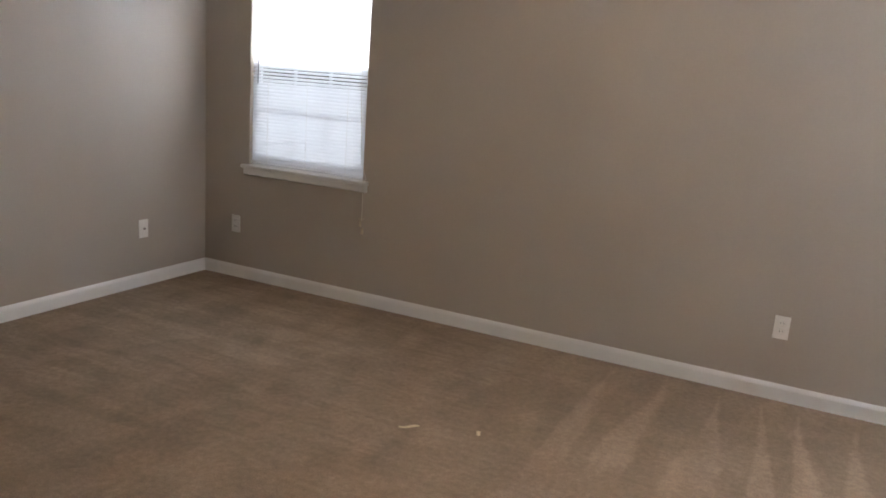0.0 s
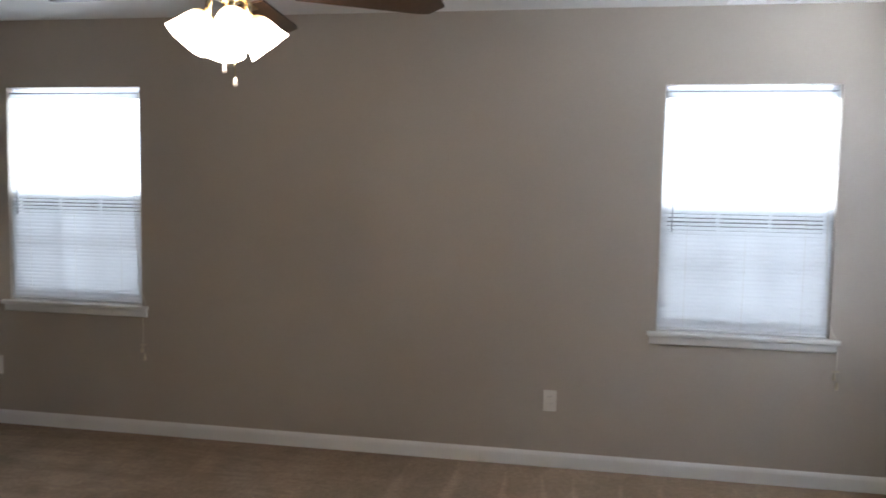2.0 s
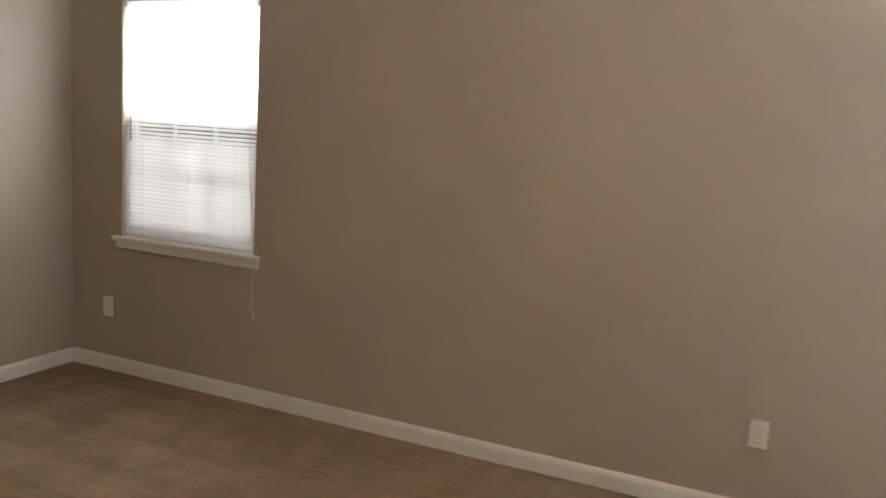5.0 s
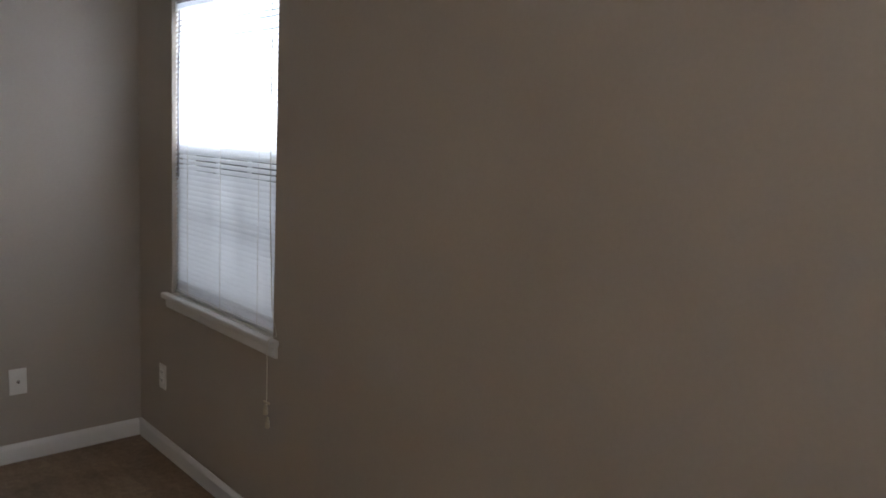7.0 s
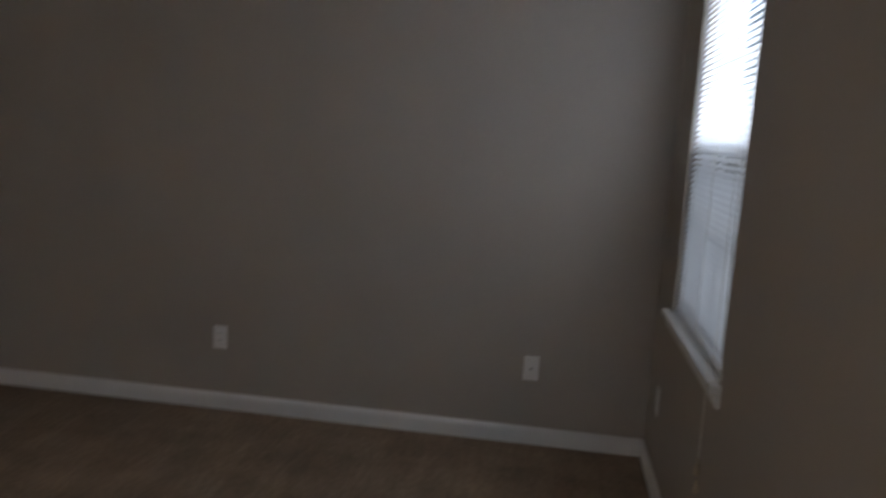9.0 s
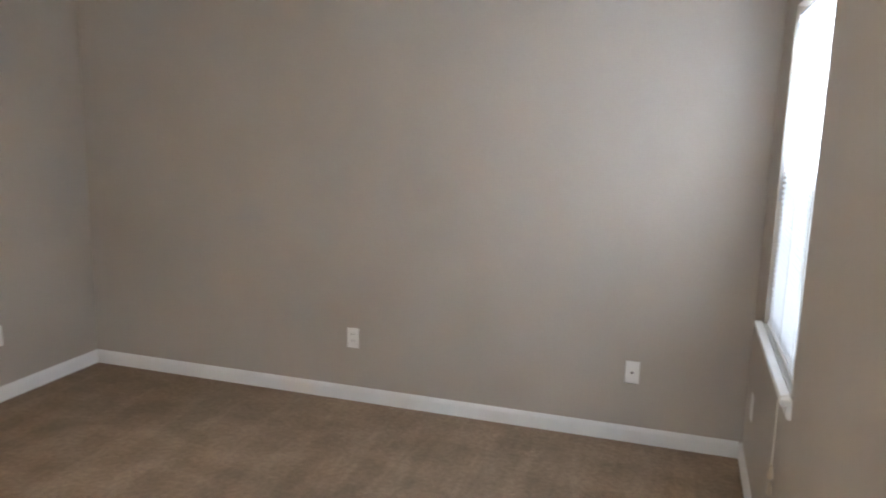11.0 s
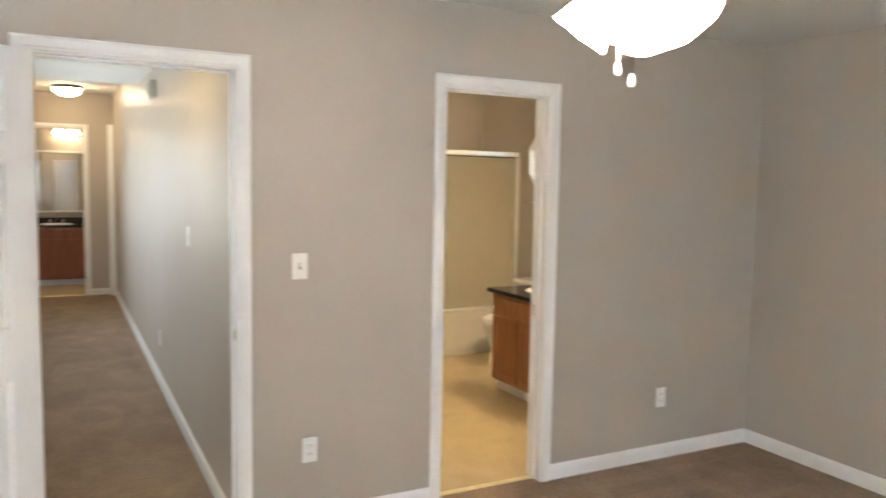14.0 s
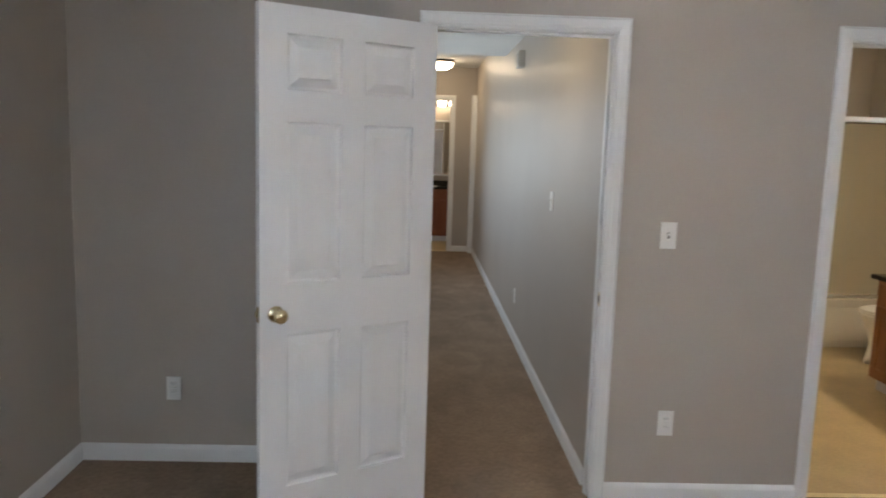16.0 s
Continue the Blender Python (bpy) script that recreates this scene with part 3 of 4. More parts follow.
# ---------------------------------------------------------------- windows
def window(name, m, w, label, group="bedroom windows", fw=0.016, st=0.040, horn=0.048, screen_x=0.017, inset=0.0, h=WIN_Z1 - WIN_Z0):
    """A double-hung vinyl window in a drywall recess. Local x along the wall, y outwards, z up from the stool."""
    ob = thing(name, m, label, "window", group, "structure")
    y0, y1 = 0.014 + inset, 0.074 + inset
    fr = bmesh.new()
    add_box(fr, 0, fw, y0, y1, 0, h, 0.003)
    add_box(fr, w - fw, w, y0, y1, 0, h, 0.003)
    add_box(fr, fw, w - fw, y0, y1, 0, 0.030, 0.003)
    add_box(fr, fw, w - fw, y0, y1, h - 0.006, h, 0.002)
    part("window_frame", fr, VINYLW, ob)
    for key, z0, z1, ya in (("upper_sash", h / 2 - 0.015, h - 0.008, 0.041 + inset), ("lower_sash", 0.035, h / 2 + 0.02, 0.019 + inset)):
        s = bmesh.new()
        add_box(s, fw + 0.001, st, ya, ya + 0.02, z0, z1, 0.002)
        add_box(s, w - st, w - fw - 0.001, ya, ya + 0.02, z0, z1, 0.002)
        add_box(s, st, w - st, ya, ya + 0.02, z0, z0 + 0.030, 0.002)
        add_box(s, st, w - st, ya, ya + 0.02, z1 - (0.012 if key == "upper_sash" else 0.030), z1, 0.002)
        sash = part(key, s, VINYLW, ob)
        for k in (1, 2):
            xm = st + (w - 2 * st) * k / 3
            part("muntin", box_bm(xm - 0.008, xm + 0.008, ya + 0.004, ya + 0.016, z0 + 0.030, z1 - 0.030), VINYLW, sash)
        zm = (z0 + z1) / 2
        part("muntin", box_bm(st, w - st, ya + 0.0045, ya + 0.0155, zm - 0.008, zm + 0.008), VINYLW, sash)
        pane = part("pane", box_bm(st - 0.002, w - st + 0.002, ya + 0.008, ya + 0.011, z0 + 0.03, z1 - 0.012), PANE, sash, "clear glass pane")
        pane.visible_shadow = False
    part("insect_screen", box_bm(screen_x, w - 0.017, 0.0665 + inset, 0.0675 + inset, 0.035, h / 2), SCREEN, ob, "dark insect screen")
    bm = bmesh.new()
    # the stool has short horns past the opening on the room side
    add_box(bm, -horn, w + horn, -0.036, -0.001, -0.024, 0.0, 0.006)
    part("window_sill", bm, TRIM, ob, "white painted window stool")
    part("sill_board", box_bm(0.001, w - 0.001, -0.001, 0.014 + inset, -0.003, 0.001), TRIM, ob)
    part("apron", prism_bm([(0, -0.068), (0.010, -0.068), (0.016, -0.060), (0.016, -0.030), (0.011, -0.024), (0, -0.024)], 0.012 - horn, w + horn - 0.012, (0, 0, 0), (1, 0, 0), (0, -1, 0)), TRIM, ob, "white moulded apron")
    return ob


def blind(m, w, label, over=0.012, light_stops=(((0.0, 1.224),), ((0.0, 1.224),)), cord_drop=0.25, tilt=59.0, sun_gaps=(), yb=-0.022):
    """A mini blind. Local frame as the window's; over: how far it laps the wall, below zero inside the opening; yb: the
    slats' plane;
    sun_gaps: heights between which the slats are cut short at one edge to let a slit of sun in."""
    ob = thing("mini_blind", m, label, "window blind", "bedroom blinds")
    top, x0, x1 = 1.238, -over, w + over
    part("headrail", box_bm(x0 + 0.003, x1 - 0.003, yb - 0.010, yb + 0.018, top - 0.022, top, 0.002), SLAT, ob)
    # grey strip put in for the shaded gap over the headrail
    part("headrail_shade_strip", box_bm(x0 + 0.003, x1 - 0.003, yb - 0.011, yb + 0.018, top + 0.0005, top + 0.0075, 0.001), WAND, ob, "grey strip standing for the shaded gap above the headrail")
    # two translucent strips imitate the light that leaks over the headrail
    for a, c in ((x0 + 0.012, (x0 + x1) / 2 - 0.005), ((x0 + x1) / 2 + 0.005, x1 - 0.012)):
        part("light_leak_strip", box_bm(a, c, yb + 0.016, yb + 0.020, top + 0.008, top + 0.026, 0.001), SLAT, ob, "thin translucent strip standing for light leaking over the headrail")
    for x in (x0 + 0.004, x1 - 0.018):
        part("bracket", box_bm(x, x + 0.014, yb - 0.012, 0.021 + yb, top - 0.030, top + 0.006, 0.001), VINYLW, ob)
    pitch, depth, n = 0.0212, 0.025, 5

    def slat_mesh(xa):
        bm = bmesh.new()
        rows = [[bm.verts.new((x, depth * (k / (n - 1) - 0.5), 0.0022 * (1 - (2 * k / (n - 1) - 1) ** 2))) for k in range(n)] for x in (xa, x1)]
        for k in range(n - 1):
            bm.faces.new((rows[0][k], rows[1][k], rows[1][k + 1], rows[0][k + 1]))
        me = bpy.data.meshes.new("slat")
        bm.to_mesh(me)
        bm.free()
        me.materials.append(SLAT)
        for p in me.polygons:
            p.use_smooth = True
        return me

    full, short = slat_mesh(x0), slat_mesh(x0 + 0.062)
    # added strips that stop light at the blind's edges, save where spans leave gaps
    for x, spans in zip((x0 - 0.004, x1 + 0.001), light_stops):
        for za, zb in spans:
            part("edge_light_stop", box_bm(x, x + 0.003, yb - 0.010, 0.021 + yb, za + 0.002, zb), PAINT, ob, "narrow painted strip added to stop light at the blind's edge")
    rng = random.Random(int(m.translation.x * 100))
    z = 0.034
    while z < top - 0.028:
        # slats beside the meeting rail hang a little more open
        lean = math.copysign(23.0 * math.exp(-((z - 0.580) / 0.055) ** 2), tilt)
        cut_back = any(a < z < b for a, b in sun_gaps)
        shared("slat", short if cut_back else full, ob, pose(0, yb, z, tilt - lean + rng.uniform(-3.5, 3.5), 0, rng.uniform(-0.10, 0.10)))
        z += pitch
    part("bottom_rail", box_bm(x0, x1, yb - 0.011, yb + 0.011, 0.006, 0.018, 0.003), VINYLW, ob)
    for x in (x0 + 0.13, (x0 + x1) / 2, x1 - 0.13):
        part("ladder_cord", tube_bm([(x, yb - 0.0135, 0.018), (x, yb - 0.0135, top - 0.03)], 0.0009, 5), CORD, ob)
    part("tilt_wand", tube_bm([(x0 + 0.062, yb - 0.018, top - 0.03), (x0 + 0.058, yb - 0.022, top * 0.72), (x0 + 0.052, yb - 0.020, top * 0.42)], 0.0035, 6), WAND, ob, "clear plastic tilt wand")
    xe = x1 + (0.014 if over > 0 else 0.034)
    cord = part("lift_cord", tube_bm([(x1 - 0.045, yb - 0.018, top - 0.03), (x1 - 0.030, yb - 0.022, 0.45), (x1 - 0.006, yb - 0.022, 0.10), (xe - 0.004, yb - 0.022, 0.012), (xe, -0.034, 0.004), (xe, -0.041, -0.010), (xe + 0.002, -0.040, -0.10), (xe + 0.001, -0.039, -cord_drop + 0.02)], 0.0018, 6), CORD, ob)
    for dx, dz in ((-0.007, 0.004), (0.008, -0.042)):
        bm = lathe_bm([(0.0015, 0.022), (0.005, 0.016), (0.0085, 0.0), (0.0095, -0.018), (0.004, -0.023)], 10, caps=True)
        part("tassel", bm, TASSEL, cord, "small cord tassel", True, pose(xe + dx, -0.038, -cord_drop + dz))
    part("cord_knot", box_bm(xe - 0.020, xe + 0.018, -0.042, -0.035, -cord_drop + 0.026, -cord_drop + 0.033, 0.002), TASSEL, cord)
    return ob


for i, wx in enumerate((W1X, W2X)):
    m = pose(wx[0], D, WIN_Z0)
    window("window_%d" % (i + 1), m, wx[1] - wx[0], "white double-hung window with colonial grid", horn=0.046, inset=0.034)
    blind(m, wx[1] - wx[0], "white mini blind lowered over a sunny window", cord_drop=0.255 if i == 0 else 0.185, over=-0.006, light_stops=((), ()), yb=0.022)
# unseen hall windows, added only to let fill light onto the hall wall
for name, wy in zip(("window_4", "window_6", "window_7"), HALL_FILL_WINDOWS):
    window(name, pose(HX1, wy[1], 0.05, 0, 0, -90), wy[1] - wy[0], "tall white double-hung window added out of view to light the hall", "hall windows", h=1.97)
m3 = pose(W, W3Y[1], WIN_Z0, 0, 0, -90)
# unseen window; thin stiles, short screen and short slats shape the sun streak
window("window_3", m3, W3Y[1] - W3Y[0], "white double-hung window with colonial grid", fw=0.009, st=0.019, screen_x=0.092)
blind(m3, W3Y[1] - W3Y[0], "white mini blind lowered over the side window", light_stops=(((0.32, 0.462), (0.508, 1.224)), ((0.0, 1.224),)), tilt=-59.0, sun_gaps=((0.0, 0.33), (0.46, 0.515)))


# ---------------------------------------------------------------- hall door leaf
def six_panel_door(m, w, h, label):
    """Local x from hinge to latch, y through the leaf (0 to 35 mm), z up."""
    ob = thing("panel_door", m, label, "door")
    t = 0.035
    st, mid = 0.105, 0.095
    pw = (w - 2 * st - mid) / 2
    cols = [(st, st + pw), (w - st - pw, w - st)]
    rows = [(0.215, 0.820), (1.015, 1.615), (1.730, 1.930)]
    bm = bmesh.new()
    xs = sorted({0.0, w, *[c for p in cols for c in p]})
    zs = sorted({0.0, h, *[c for p in rows for c in p]})
    for i, (x0, x1) in enumerate(zip(xs, xs[1:])):
        for j, (z0, z1) in enumerate(zip(zs, zs[1:])):
            if (x0, x1) in cols and (z0, z1) in rows:
                continue
            add_box(bm, x0, x1, 0, t, z0, z1)
    bmesh.ops.remove_doubles(bm, verts=bm.verts, dist=1e-5)
    bm.verts.index_update()
    seen = {}
    for f in bm.faces:
        seen.setdefault(tuple(sorted(v.index for v in f.verts)), []).append(f)
    bmesh.ops.delete(bm, geom=[f for fs in seen.values() if len(fs) > 1 for f in fs], context="FACES_ONLY")
    bmesh.ops.recalc_face_normals(bm, faces=bm.faces)
    part("leaf", bm, DOORW, ob)
    for x0, x1 in cols:
        for z0, z1 in rows:
            pb = bmesh.new()
            for face, s in ((0.0, 1), (t, -1)):
                loops = []
                for inset, deep in ((0.0, 0.0), (0.004, 0.009), (0.013, 0.012), (0.020, 0.010), (0.046, 0.0015)):
                    loops.append([pb.verts.new((x, face + s * deep, z)) for x, z in ((x0 + inset, z0 + inset), (x1 - inset, z0 + inset), (x1 - inset, z1 - inset), (x0 + inset, z1 - inset))])
                for a, c in zip(loops, loops[1:]):
                    for k in range(4):
                        pb.faces.new((a[k], a[(k + 1) % 4], c[(k + 1) % 4], c[k]))
                pb.faces.new(loops[-1])
            bmesh.ops.recalc_face_normals(pb, faces=pb.faces)
            for f in pb.faces:
                if f.normal.y * (1 if f.calc_center_median().y > t / 2 else -1) < 0:
                    f.normal_flip()
            part("panel", pb, DOORW, ob)
    for s, y in ((-1, 0.0), (1, t)):
        knob = part("door_knob", lathe_bm([(0.030, 0.0), (0.032, 0.004), (0.026, 0.008), (0.012, 0.012), (0.011, 0.030), (0.018, 0.036), (0.027, 0.046), (0.028, 0.056), (0.022, 0.066), (0.006, 0.069)], 24, caps=True), BRASS, ob, "polished brass door knob", True, pose(w - 0.062, y, 0.905, 90 if s < 0 else -90, 0, 0))
    part("latch_plate", box_bm(w, w + 0.0012, 0.006, 0.029, 0.875, 0.935), BRASS, ob, "brass latch plate")
    part("latch", box_bm(w + 0.0012, w + 0.010, 0.011, 0.024, 0.895, 0.917, 0.003), BRASS, ob)
    for z in (0.22, 1.02, 1.82):
        part("hinge", tube_bm([(-0.006, -0.004, z - 0.045), (-0.006, -0.004, z + 0.045)], 0.006, 8), BRASS, ob, "brass butt hinge")
    return ob


OPEN = math.degrees(math.atan2(0.390, 0.630))
six_panel_door(pose(3.905, 0.026, 0.012, 0, 0, OPEN), 0.745, 2.03, "white six-panel door with a brass knob, standing open")


# ---------------------------------------------------------------- wall plates
def plate(m, what, label):
    """Local x across, y out of the wall, z up; the origin is the plate's centre on the wall."""
    ob = thing("wall_outlet" if what != "switch" else "light_switch", m, label, "outlet" if what != "switch" else "switch", "wall plates")
    bm = box_bm(-0.035, 0.035, 0.0, 0.006, -0.0575, 0.0575, 0.0025)
    part("cover_plate", bm, PLASTIC, ob)
    if what == "outlet":
        for z in (-0.0195, 0.0195):
            rec = part("receptacle", box_bm(-0.0165, 0.0165, 0.006, 0.0085, z - 0.014, z + 0.014, 0.004), PLASTIC, ob)
            for x in (-0.0065, 0.0065):
                part("slot", box_bm(x - 0.0012, x + 0.0012, 0.0085, 0.0092, z - 0.001, z + 0.007), DARK, rec)
        part("screw", box_bm(-0.003, 0.003, 0.006, 0.0072, -0.003, 0.003, 0.001), PLASTIC, ob)
    elif what == "switch":
        part("toggle_slot", box_bm(-0.006, 0.006, 0.006, 0.0068, -0.013, 0.013), mat("slot_grey", (0.25, 0.24, 0.22), 0.6), ob)
        part("toggle", box_bm(-0.004, 0.004, 0.006, 0.019, 0.0, 0.010, 0.002), PLASTIC, ob)
        for z in (-0.030, 0.030):
            part("screw", box_bm(-0.003, 0.003, 0.006, 0.0072, z - 0.003, z + 0.003, 0.001), PLASTIC, ob)
    else:
        part("jack", lathe_bm([(0.0065, 0.0), (0.0065, 0.004), (0.0045, 0.004), (0.0045, 0.011)], 12, caps=True), STEEL, ob, "threaded cable jack", True, pose(0, 0.006, 0, -90, 0, 0))
    return ob


ZO = 0.366
plate(pose(0.273, D, ZO, 0, 0, 180), "outlet", "white duplex outlet near the room corner")
plate(pose(3.648, D, ZO, 0, 0, 180), "outlet", "white duplex outlet between the windows")
plate(pose(0, 3.284, ZO, 0, 0, -90), "jack", "white cable jack plate beside the window corner")
plate(pose(0, 1.771, ZO, 0, 0, -90), "outlet", "white duplex outlet on the plain wall")
plate(pose(0.713, 0, ZO), "outlet", "white duplex outlet beside the bathroom door")
plate(pose(2.821, 0, ZO), "outlet", "white duplex outlet under the light switch")
plate(pose(5.096, -0.342, ZO), "outlet", "white duplex outlet in the alcove")
plate(pose(2.868, 0, 1.207), "switch", "white toggle switch between the doors")
plate(pose(HX0, -1.325, 1.25, 0, 0, -90), "switch", "white toggle switch on the hall wall")
plate(pose(HX0, -2.816, ZO, 0, 0, -90), "outlet", "white outlet on the hall wall")
chime = thing("door_chime", pose(HX0, -2.93, 2.262, 0, 0, -90), "small beige door chime box high on the hall wall", "door chime")
part("housing", box_bm(-0.09, 0.09, 0.0, 0.05, -0.065, 0.065, 0.006), mat("chime_grey", (0.58, 0.55, 0.50), 0.5, stain=0.05), chime)
part("grille", box_bm(-0.07, 0.07, 0.05, 0.053, -0.045, 0.045, 0.001), mat("chime_cloth", (0.45, 0.42, 0.38), 0.8), chime)

# ceiling air register
reg = thing("ceiling_vent", pose(4.62, 3.70, H), "white louvred ceiling register", "air vent")
bm = bmesh.new()
for a in ((-0.17, 0.17, -0.075, -0.055), (-0.17, 0.17, 0.055, 0.075), (-0.17, -0.15, -0.055, 0.055), (0.15, 0.17, -0.055, 0.055), (-0.008, 0.008, -0.055, 0.055)):
    add_box(bm, a[0], a[1], a[2], a[3], -0.009, -0.001, 0.002)
part("frame", bm, TRIM, reg)
part("duct", box_bm(-0.15, 0.15, -0.055, 0.055, -0.0015, -0.0005), DARK, reg, "dark duct opening")
for k in range(8):
    for x0, x1 in ((-0.149, -0.009), (0.009, 0.149)):
        part("slat", box_bm(x0, x1, -0.0035, 0.0035, -0.0007, 0.0007), TRIM, reg, m=pose(0, -0.046 + 0.0132 * k, -0.005, -40 if x0 < 0 else 40, 0, 0))


# ---------------------------------------------------------------- ceiling fan
def ceiling_fan(m):
    ob = thing("ceiling_fan", m, "ceiling fan with dark blades and lit tulip glass lamps", "ceiling fan")
    part("canopy", lathe_bm([(0.02, -0.055), (0.055, -0.050), (0.068, -0.025), (0.070, -0.001)], 28, caps=True), BRASS, ob, "brass ceiling canopy", True)
    part("downrod", tube_bm([(0, 0, -0.05), (0, 0, -0.14)], 0.013, 12), BRASS, ob, "brass downrod", True)
    part("motor", lathe_bm([(0.03, -0.135), (0.09, -0.142), (0.118, -0.165), (0.125, -0.21), (0.118, -0.255), (0.09, -0.288), (0.06, -0.296)], 36, caps=True), BRASS, ob, "brass motor housing", True)
    part("switch_housing", lathe_bm([(0.055, -0.297), (0.058, -0.31), (0.055, -0.365), (0.040, -0.395), (0.012, -0.410)], 28, caps=True), BRASS, ob, "brass switch housing", True)
    for k in range(5):
        a = FAN_TURN + 72 * k
        bm = bmesh.new()
        top = []
        n = 14
        for i in range(n + 1):
            u = i / n
            x = 0.20 + 0.47 * u
            half = 0.050 + 0.022 * u
            if u > 0.86:
                half *= math.sqrt(max(0.0, 1 - ((u - 0.86) / 0.14) ** 2)) * 0.95 + 0.05
            top.append((x, half))
        up = [[bm.verts.new((x, s * hf, z)) for x, hf in top] for s in (1, -1) for z in (0.003, -0.003)]
        for i in range(n):
            bm.faces.new((up[0][i], up[0][i + 1], up[2][i + 1], up[2][i]))
            bm.faces.new((up[1][i], up[3][i], up[3][i + 1], up[1][i + 1]))
            bm.faces.new((up[0][i], up[1][i], up[1][i + 1], up[0][i + 1]))
            bm.faces.new((up[2][i], up[2][i + 1], up[3][i + 1], up[3][i]))
        bm.faces.new((up[0][n], up[1][n], up[3][n], up[2][n]))
        bm.faces.new((up[0][0], up[2][0], up[3][0], up[1][0]))
        bmesh.ops.recalc_face_normals(bm, faces=bm.faces)
        bl = part("blade", bm, BLADE, ob, "dark walnut fan blade", m=pose(0, 0, -0.357, 0, 0, a) @ pose(0, 0, 0, -12, 0, 0))
        part("blade_iron", box_bm(0.052, 0.26, -0.016, 0.016, -0.010, -0.004, 0.002), BRASS, bl)
    # light kit: four arms with fluted tulip shades
    for k in range(4):
        a = LAMP_TURN + 90 * k
        arm = part("lamp_arm", tube_bm([(0.038, 0, -0.372), (0.046, 0, -0.376), (0.056, 0, -0.400), (0.061, 0, -0.452)], 0.010, 10), BRASS, ob, "brass lamp arm", True, pose(0, 0, 0, 0, 0, a))
        bm = bmesh.new()
        steps, rings = 48, []
        for r, z, fl in ((0.018, 0.0, 0), (0.033, -0.006, 0.0), (0.047, -0.024, 0.0), (0.056, -0.050, 0.004), (0.065, -0.083, 0.008), (0.076, -0.116, 0.015), (0.073, -0.116, 0.015), (0.062, -0.083, 0.008), (0.053, -0.050, 0.004), (0.044, -0.024, 0.0), (0.025, -0.009, 0)):
            ring = []
            for i in range(steps):
                th = 2 * math.pi * i / steps
                rr = 0.9 * r * (1 + fl * 0.6 * math.cos(6 * th))
                ring.append(bm.verts.new((rr * math.cos(th), rr * math.sin(th), 0.9 * z - fl * 0.06 * math.cos(6 * th))))
            rings.append(ring)
        for p, q in zip(rings, rings[1:]):
            for i in range(steps):
                bm.faces.new((p[i], p[(i + 1) % steps], q[(i + 1) % steps], q[i]))
        bmesh.ops.recalc_face_normals(bm, faces=bm.faces)
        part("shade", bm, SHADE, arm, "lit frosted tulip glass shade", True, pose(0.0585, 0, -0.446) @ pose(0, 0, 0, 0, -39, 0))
    for x, y, z in ((0.006, -0.042, -0.590), (0.014, 0.014, -0.622)):
        ch = part("pull_chain", tube_bm([(x, y, -0.37), (x, y, z)], 0.0016, 6), BRASS, ob, "brass pull chain")
        part("pull_knob", lathe_bm([(0.002, 0.0), (0.0045, -0.005), (0.0075, -0.018), (0.0065, -0.024), (0.003, -0.027)], 14, caps=True), PLASTIC, ch, "white bell-shaped pull", True, pose(x, y, z))
    return ob


FAN_TURN, LAMP_TURN = 26.0, -57.0
ceiling_fan(pose(2.705, 1.945, H))


# ---------------------------------------------------------------- hall lamp
def dome_lamp(m, glass):
    ob = thing("ceiling_lamp", m, "lit flush dome lamp with a dark rim on a hall ceiling", "ceiling lamp")
    part("rim", lathe_bm([(0.135, 0.0), (0.165, -0.004), (0.172, -0.022), (0.165, -0.034), (0.150, -0.036)], 36, caps=True), BRONZE, ob, "dark bronze rim", True)
    part("dome", lathe_bm([(0.158, -0.037), (0.152, -0.060), (0.130, -0.092), (0.090, -0.118), (0.040, -0.130), (0.004, -0.132)], 36), glass, ob, "lit frosted glass dome", True)
    part("finial", lathe_bm([(0.004, -0.128), (0.010, -0.136), (0.009, -0.146), (0.003, -0.150)], 14, caps=True), BRONZE, ob, "", True)
    return ob


dome_lamp(pose(3.690, -7.10, FH), DOME)
dome_lamp(pose(3.70, -0.85, H), DOME_LOW)


# ---------------------------------------------------------------- bathroom
def cabinet(m, w, d, h, wood, label):
    """Local x along the front, y from the front (0) back to d, z up."""
    ob = thing("vanity_cabinet", m, label, "vanity")
    body = bmesh.new()
    add_box(body, 0, w, 0.02, d, 0.09, h, 0.002)
    part("body", body, wood, ob)
    part("toe_kick", box_bm(0.005, w - 0.005, 0.075, d, 0.0, 0.089), TRIM, ob, "white toe kick")
    part("drawer_front", box_bm(0.03, w - 0.03, 0.0, 0.019, h - 0.155, h - 0.03, 0.005), wood, ob)
    half = w / 2
    for x0, x1 in ((0.03, half - 0.008), (half + 0.008, w - 0.03)):
        bm = bmesh.new()
        z0, z1, s = 0.115, h - 0.175, 0.055
        add_box(bm, x0, x0 + s, 0.0, 0.019, z0, z1, 0.003)
        add_box(bm, x1 - s, x1, 0.0, 0.019, z0, z1, 0.003)
        add_box(bm, x0 + s, x1 - s, 0.0, 0.019, z0, z0 + s, 0.003)
        add_box(bm, x0 + s, x1 - s, 0.0, 0.019, z1 - s, z1, 0.003)
        dr = part("door", bm, wood, ob)
        part("panel", box_bm(x0 + s - 0.002, x1 - s + 0.002, 0.008, 0.017, z0 + s - 0.002, z1 - s + 0.002, 0.002), wood, dr)
    return ob


